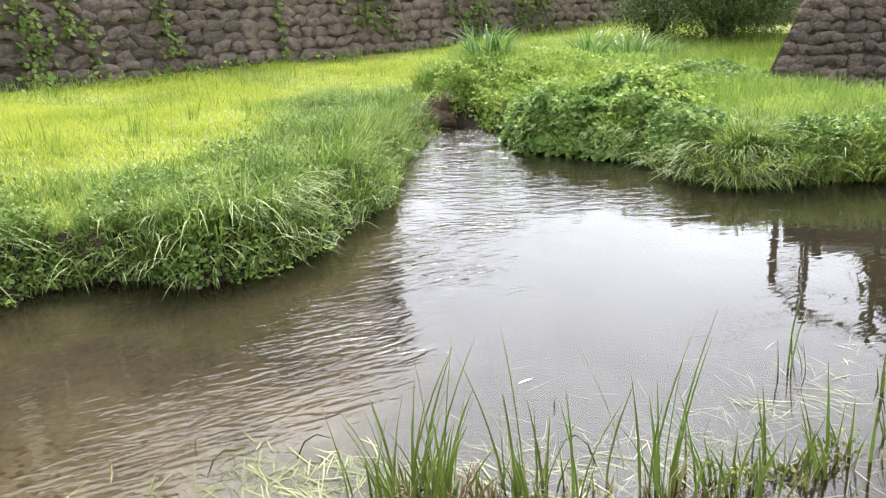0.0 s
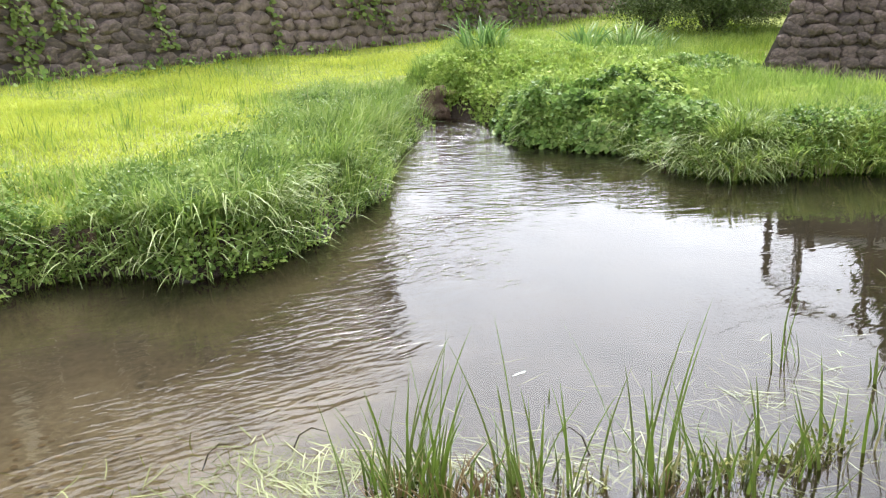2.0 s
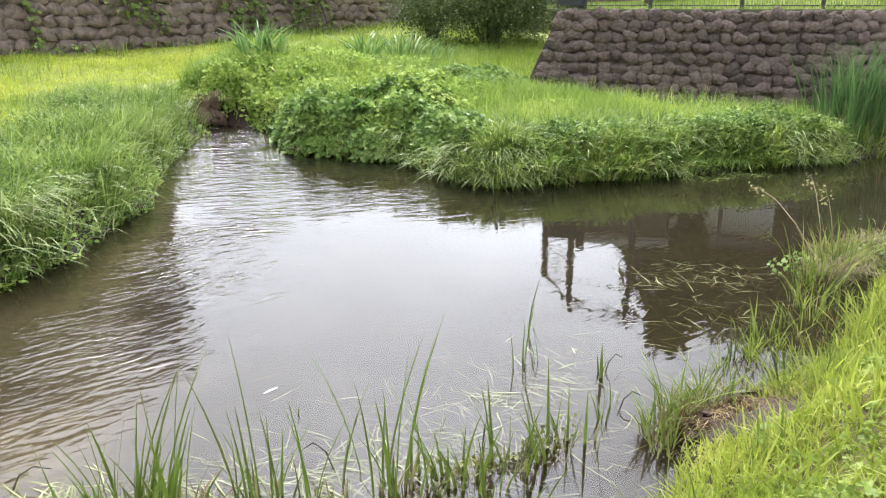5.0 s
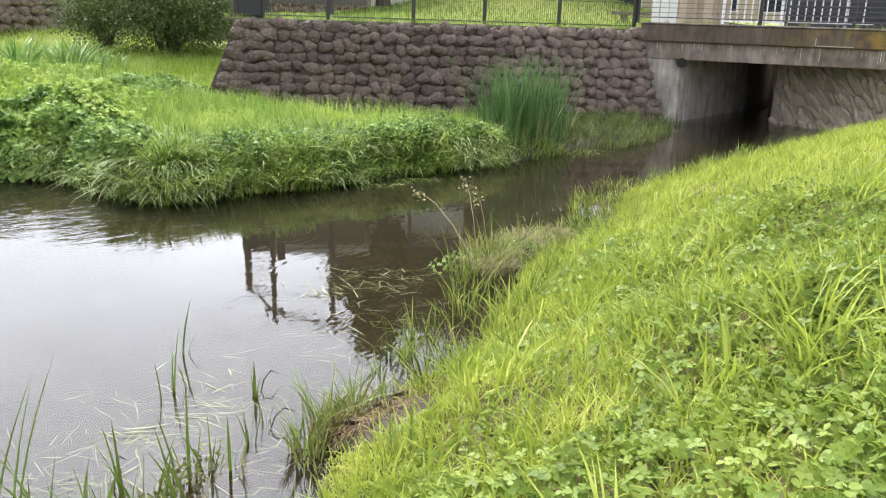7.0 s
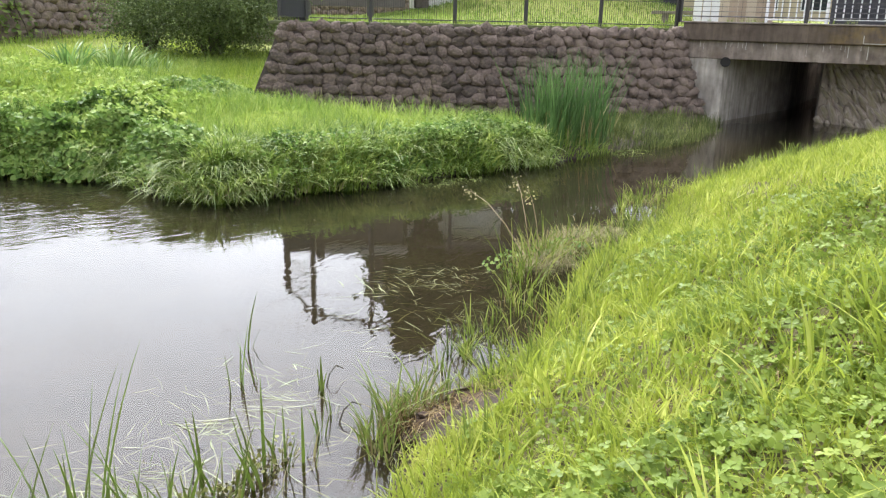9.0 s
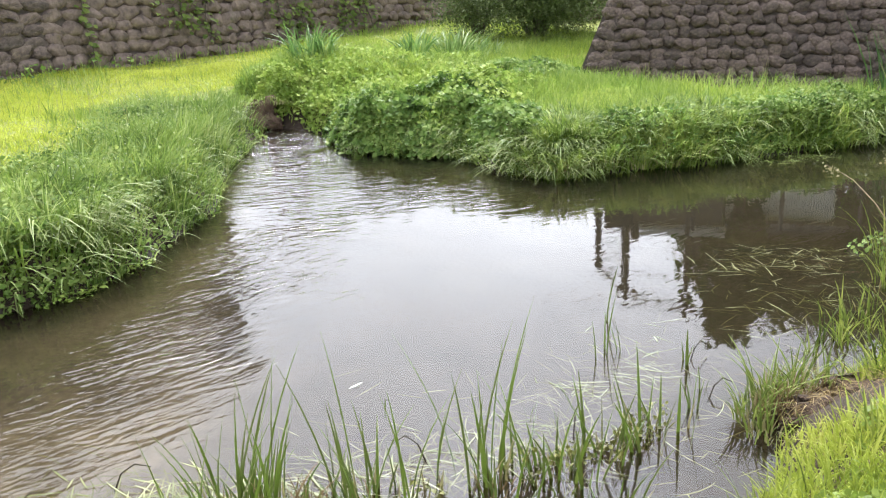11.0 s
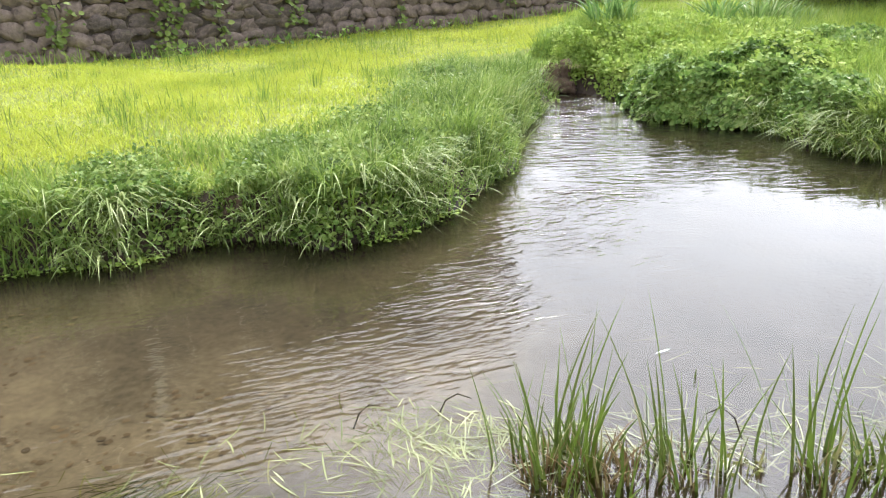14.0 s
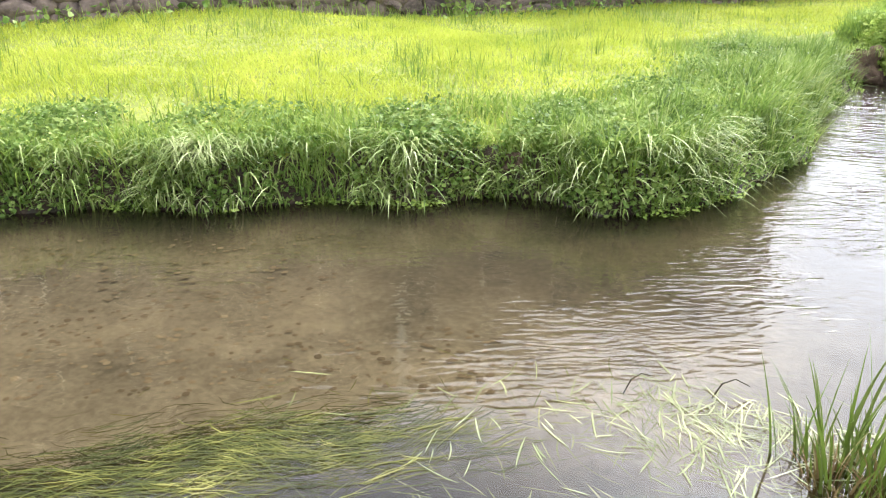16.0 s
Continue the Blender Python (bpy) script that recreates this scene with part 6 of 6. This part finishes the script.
# --- shrub, vines, trees
def make_bush(name, x, y, radius, height, count, mat, label, size=0.05, stems=9, squash=1.0):
    e = empty(name, (x, y, float(ground(x, y)) - 0.03))
    tagged(e, label, "bush")
    rnd = random.Random(int(x * 10))
    tips = []
    for k in range(stems):
        a, lean = rnd.uniform(0, 6.28), rnd.uniform(0.2, 0.75) * radius
        top = Vector((lean * math.cos(a), lean * math.sin(a), height * rnd.uniform(0.55, 0.85)))
        pts = [Vector((0.1 * math.cos(a), 0.1 * math.sin(a), 0)), top * 0.35 + Vector((0, 0, 0.1)), top * 0.7 + Vector((0.05, 0, 0.05)), top]
        part("stem", tube(pts, [0.045, 0.035, 0.022, 0.01], 6), BARK, e)
        tips += [top, top * 0.75]
    blobs = [np.array(t) for t in tips] + [np.array((rnd.uniform(-0.8, 0.8) * radius, rnd.uniform(-0.8, 0.8) * radius, height * rnd.uniform(0.15, 0.9))) for _ in range(18)]
    per = count // len(blobs)
    pts = np.concatenate([b + RNG.normal(0, 1, (per, 3)) * np.array((0.26 * radius, 0.26 * radius, 0.16 * height)) for b in blobs])
    pts = pts[pts[:, 2] > 0.08]
    leaves("crown", pts, u01(size * 0.6, size * 1.4, len(pts)), mat, 0.9, parent=e)
    return e


bp = at_bearing(16.4, 27)
make_bush("bush", bp[0], bp[1], 2.5, 2.9, 62000, BUSH_LEAF, "dense dark green bush with fine leaves", 0.055, 18)
bp = at_bearing(12.6, 29)
make_bush("bush", bp[0], bp[1], 1.4, 2.5, 12000, BUSH_LEAF, "dense dark green bush with fine leaves", 0.06)


def make_tree(x, y, z, height, radius, count, label, size=0.3):
    e = empty("tree", (x, y, z))
    tagged(e, label, "tree")
    rnd = random.Random(int(x * 7 + y))
    part("trunk", tube([(0, 0, -0.2), (0.1, 0.05, height * 0.3), (0, 0.1, height * 0.6), (0.1, 0, height * 0.9)], [0.28, 0.22, 0.14, 0.05], 9), BARK, e)
    blobs = []
    for k in range(9):
        a, h = k * 2.4 + rnd.uniform(-0.4, 0.4), height * rnd.uniform(0.35, 0.85)
        tip = Vector((radius * rnd.uniform(0.5, 0.9) * math.cos(a), radius * rnd.uniform(0.5, 0.9) * math.sin(a), h + height * 0.1))
        part("limb", tube([(0, 0, h * 0.8), tip * 0.5 + Vector((0, 0, h * 0.42)), tip], [0.1, 0.07, 0.03], 6), BARK, e)
        blobs += [np.array(tip), np.array(tip) * np.array((0.5, 0.5, 1.0))]
    blobs.append(np.array((0, 0, height * 0.92)))
    per = count // len(blobs)
    pts = np.concatenate([b + RNG.normal(0, 1, (per, 3)) * np.array((0.22 * radius, 0.22 * radius, 0.07 * height)) for b in blobs])
    leaves("crown", pts, u01(size * 0.6, size * 1.4, len(pts)), TREE_LEAF, 0.9, parent=e)
    return e


for deg, dist, h, r in ((30.4, 31, 7.6, 0.9), (30.6, 38, 9.6, 2.3), (33.6, 37, 9.0, 2.9), (36.8, 38, 10.0, 3.3), (40.0, 36, 9.0, 3.4), (43.8, 38, 9, 3.6)):
    q = at_bearing(deg, dist)
    make_tree(q[0], q[1], 2.8, h, r, 8600, "broad leafy tree behind the houses")


def wall_spot(deg):
    """The place on the west wall's top line at that bearing from the origin, and the wall's outward heading."""
    line = resample(LEFT_WALL)
    a = np.degrees(np.arctan2(line[:, 0], line[:, 1]))
    k = int(np.argmin(np.abs(a - deg)))
    t = line[k + 1] - line[k - 1]
    t = t / np.linalg.norm(t)
    return line[k], np.array((t[1], -t[0])), t


def make_vine(deg, low, high, spread, count):
    count = int(count * 1.8)
    q, out, t = wall_spot(deg)
    e = empty("climbing_vine", (*(q + out * 0.2), 1.0))
    tagged(tagged(e, "climbing vine with pale green leaves on the stone wall", "vine"), group="vines on the wall")
    h = u01(low, high, count) - 1.0
    sway = spread * 0.35 * np.sin(h * 3.0 + deg)
    along = RNG.normal(0, spread, count) * (0.5 + 0.5 * np.abs(np.sin(h * 2.2 + deg * 3))) + sway
    off = 0.14 * (WALL_TOP - 1.0 - h) + u01(0.0, 0.16, count)
    pts = np.stack([t[0] * along + out[0] * off, t[1] * along + out[1] * off, h], 1)
    leaves("foliage", pts, u01(0.07, 0.2, count), VINE_LEAF, 0.5, parent=e, normal=np.array((out[0], out[1], 0.2)) * 1.4)
    stem = [(t[0] * spread * 0.35 * math.sin(z * 3.0 + deg) + out[0] * (0.14 * (WALL_TOP - 1 - z) + 0.02), t[1] * spread * 0.35 * math.sin(z * 3.0 + deg) + out[1] * (0.14 * (WALL_TOP - 1 - z) + 0.02), z) for z in np.linspace(low - 1.0, high - 1.0, 7)]
    part("stem", tube(stem, [0.02] * 7, 5), BARK, e)
    return e


for deg, low, high, spread, count in ((-26.5, 0.9, 3.4, 0.3, 110), (-24.2, 2.0, 3.5, 0.18, 45), (-23.2, 1.2, 2.4, 0.15, 20), (-18.8, 1.3, 3.5, 0.2, 60), (-11.4, 1.1, 3.5, 0.12, 36), (-5.6, 1.8, 3.5, 0.45, 90), (-4.2, 1.4, 3.4, 0.25, 45),
                                          (0.6, 1.5, 3.5, 0.3, 40), (2.2, 1.2, 3.5, 0.5, 90), (4.6, 1.1, 3.4, 0.6, 110), (6.4, 1.1, 3.0, 0.4, 50), (-33, 1.2, 3.4, 0.4, 60), (-41, 1.2, 3.2, 0.4, 50)):
    make_vine(deg, low, high, spread, count)


# --- grass on the terrace behind the fence
n = 34000
x, y = u01(8, 30, n), u01(12, 34, n)
ok = inside(x, y, PLATEAU_RIGHT) & (near_line(x, y, PLATEAU_RIGHT, True)[0] > 0.35)
x, y = x[ok], y[ok]
p = np.stack([x, y, ground(x, y)], 1)
stuff(blades("terrace_grass", p, u01(0.06, 0.2, len(p)), 0.025, u01(0.2, 0.9, len(p)), BANK_GRASS), "bright grass on the terrace behind the fence", "grass")


# --- small grass rooted on the copings
for name, a, b, off, z, count in (("coping_grass", BRIDGE_A, BRIDGE_B, rear * 0.2, 2.33, 260), ("coping_grass", RIGHT_CORNER, RIGHT_END, back * 0.12, RIGHT_TOP + 0.05, 900)):
    c = np.array([a + (b - a) * q + off for q in u01(0.0, 1.0, count // 8)])
    p = np.c_[np.repeat(c, 8, 0) + RNG.normal(0, 0.05, (len(c) * 8, 2)), np.full(len(c) * 8, z)]
    stuff(blades(name, p, u01(0.03, 0.16, len(p)), 0.012, u01(0.2, 1.2, len(p)), WEED_TUFT, segments=3), "small grass tufts rooted on the coping", "grass")


# --- bare earth face where the channel turns
def earth_face(x, y, sx, sy, sz, turn, label):
    bm = bmesh.new()
    bmesh.ops.create_icosphere(bm, subdivisions=4, radius=0.5)
    for q in bm.verts:
        c = q.co.copy()
        c = Vector((math.copysign(abs(c.x * 2) ** 0.85 / 2, c.x) * sx, math.copysign(abs(c.y * 2) ** 0.85 / 2, c.y) * sy, math.copysign(abs(c.z * 2) ** 0.85 / 2, c.z) * sz))
        q.co = c + 0.26 * noise.noise_vector(c * 2.6 + Vector((x, y, 0))) + 0.16 * noise.noise_vector(c * 7.0) + 0.06 * noise.noise_vector(c * 19.0)
    ob = mesh_object("mud_bank", bm, EARTH, None, "", True)
    ob.location, ob.rotation_euler = (x, y, 0.3 * sz), (0, 0, turn)
    return tagged(ob, label, "mud")


EARTH = surface("brown_earth", (0.06, 0.036, 0.024), (0.19, 0.125, 0.085), 6.0, 0.95, 0.05, 40.0)
earth_face(-0.32, 16.9, 1.0, 0.5, 0.6, radians(-35), "bare brown earth face at the bend of the channel")
earth_face(-3.4, 7.34, 0.6, 0.16, 0.36, radians(5), "bare earth patch in the stream bank")

dome(-0.05, 17.1, 0.8, 0.45, 0.72, 2100, 0.06, WEED_LIGHT, "leafy_weed_heap", "leafy weeds hanging over the bare earth", 0.6, 0.6)
for x, y in ((-0.35, 16.75), (-0.1, 16.8), (0.15, 16.65)):
    tagged(clump("grass_tuft", x, y, 30, 0.18, 0.25, 0.5, 0.016, 1.0, FRINGE_GRASS, "grass hanging over the bare earth", "grass tuft", droop=0.6, z=0.5, heading=-1.4, dry=40), group="tufts over the earth face")
SHALLOW_WEED = leaf_material("shallows_weed", [(0.0, (0.05, 0.045, 0.018)), (0.5, (0.16, 0.17, 0.045)), (1.0, (0.38, 0.38, 0.13))], 0.3, 0.5, 4.0)
# --- small things on the water
def bent_stem(pts, label):
    e = mesh_object("bent_stem", tube([Vector(q) for q in pts], [0.0045] * (len(pts) - 1) + [0.002], 5), DEAD_STEM)
    return tagged(tagged(e, label, "reed stem"), group="broken reed stems")


for x, y, h, a, lean in ((2.2, 5.05, 0.33, 2.4, 0.1), (2.32, 5.26, 0.48, -0.35, 0.26), (2.37, 5.3, 0.21, -0.4, 0.4), (2.5, 4.39, 0.28, 1.5, 0.05)):
    tagged(clump("standing_reed", x, y, 1, 0.005, h, h, 0.024, lean * 2, REED_DARK, "single dark green reed leaf standing in the pool", "reeds", z=0.0, segments=6, heading=a, spread=0.02, single=True), group="shoots in open water")
DEAD_STEM = surface("dead_stem", (0.03, 0.025, 0.015), (0.1, 0.085, 0.05), 20.0, 0.8, 0.002)
for x, y, a, h in ((2.55, 4.45, 0.5, 0.1), (1.5, 3.75, 1.0, 0.14), (0.7, 3.75, 2.6, 0.13), (-0.9, 3.95, 0.4, 0.09), (-1.35, 3.8, 0.9, 0.07), (2.4, 3.95, 0.3, 0.1)):
    c, t = math.cos(a), math.sin(a)
    bent_stem([(x, y, -0.03), (x + 0.05 * c, y + 0.05 * t, h * 0.7), (x + 0.12 * c, y + 0.12 * t, h), (x + 0.2 * c, y + 0.2 * t, h * 0.5)], "broken dark reed stem bent over the water")
feather = raw_mesh("floating_feather", np.array([(-0.06, 0, 0.004), (-0.02, 0.007, 0.009), (0.04, 0.005, 0.008), (0.06, 0, 0.006), (0.03, -0.007, 0.006), (-0.03, -0.006, 0.006)]), [np.array([[0, 1, 5], [2, 3, 4]]), np.array([[1, 2, 4, 5]])], FLOWER)
feather.location, feather.rotation_euler = (0.42, 4.72, 0.004), (0, 0, 0.6)
tagged(feather, "small white feather floating on the pool", "feather")

for x, y, n, h in ((1.15, 3.48, 40, 0.2), (1.42, 3.52, 70, 0.26), (1.62, 3.56, 60, 0.3), (1.82, 3.66, 60, 0.24), (1.98, 3.78, 30, 0.18), (0.62, 3.46, 20, 0.14)):
    dome(x, y, 0.12, 0.09, h, n, 0.026, SHALLOW_WEED, "shallows_weeds", "small leafy weeds standing in the shallows", 0.9, 0.1)
    tagged(clump("shallows_plant", x, y, 12, 0.1, h * 0.5, h * 1.1, 0.011, 0.7, SHALLOW_WEED, "thin scraggly weed stems in the shallows", "weeds", z=-0.03, dry=4, single=True), group="weeds in the shallows")
for x, y, n, h in ((-0.3, 3.34, 24, 0.3), (-0.05, 3.34, 34, 0.36), (0.12, 3.36, 30, 0.32), (0.4, 3.36, 14, 0.24), (0.95, 3.36, 16, 0.24)):
    tagged(clump("dead_reed_clump", x, y, n, 0.11, h * 0.4, h, 0.014, 0.8, DEAD_GRASS, "brown dead reed leaves at the foot of the reeds", "reeds", z=-0.03, droop=0.1, single=True), group="dead leaves among the reeds")
for x, y, n, h in ((10.1, 15.7, 5, 1.1), (8.6, 16.4, 4, 0.5), (11.6, 14.9, 4, 0.6), (7.9, 16.7, 10, 0.6)):
    tagged(clump("dry_stalks", x, y, n, 0.1, h * 0.6, h, 0.016, 0.25, STRAW, "thin dry stalks in front of the stone wall", "stalks", single=True), group="stalks before the wall")
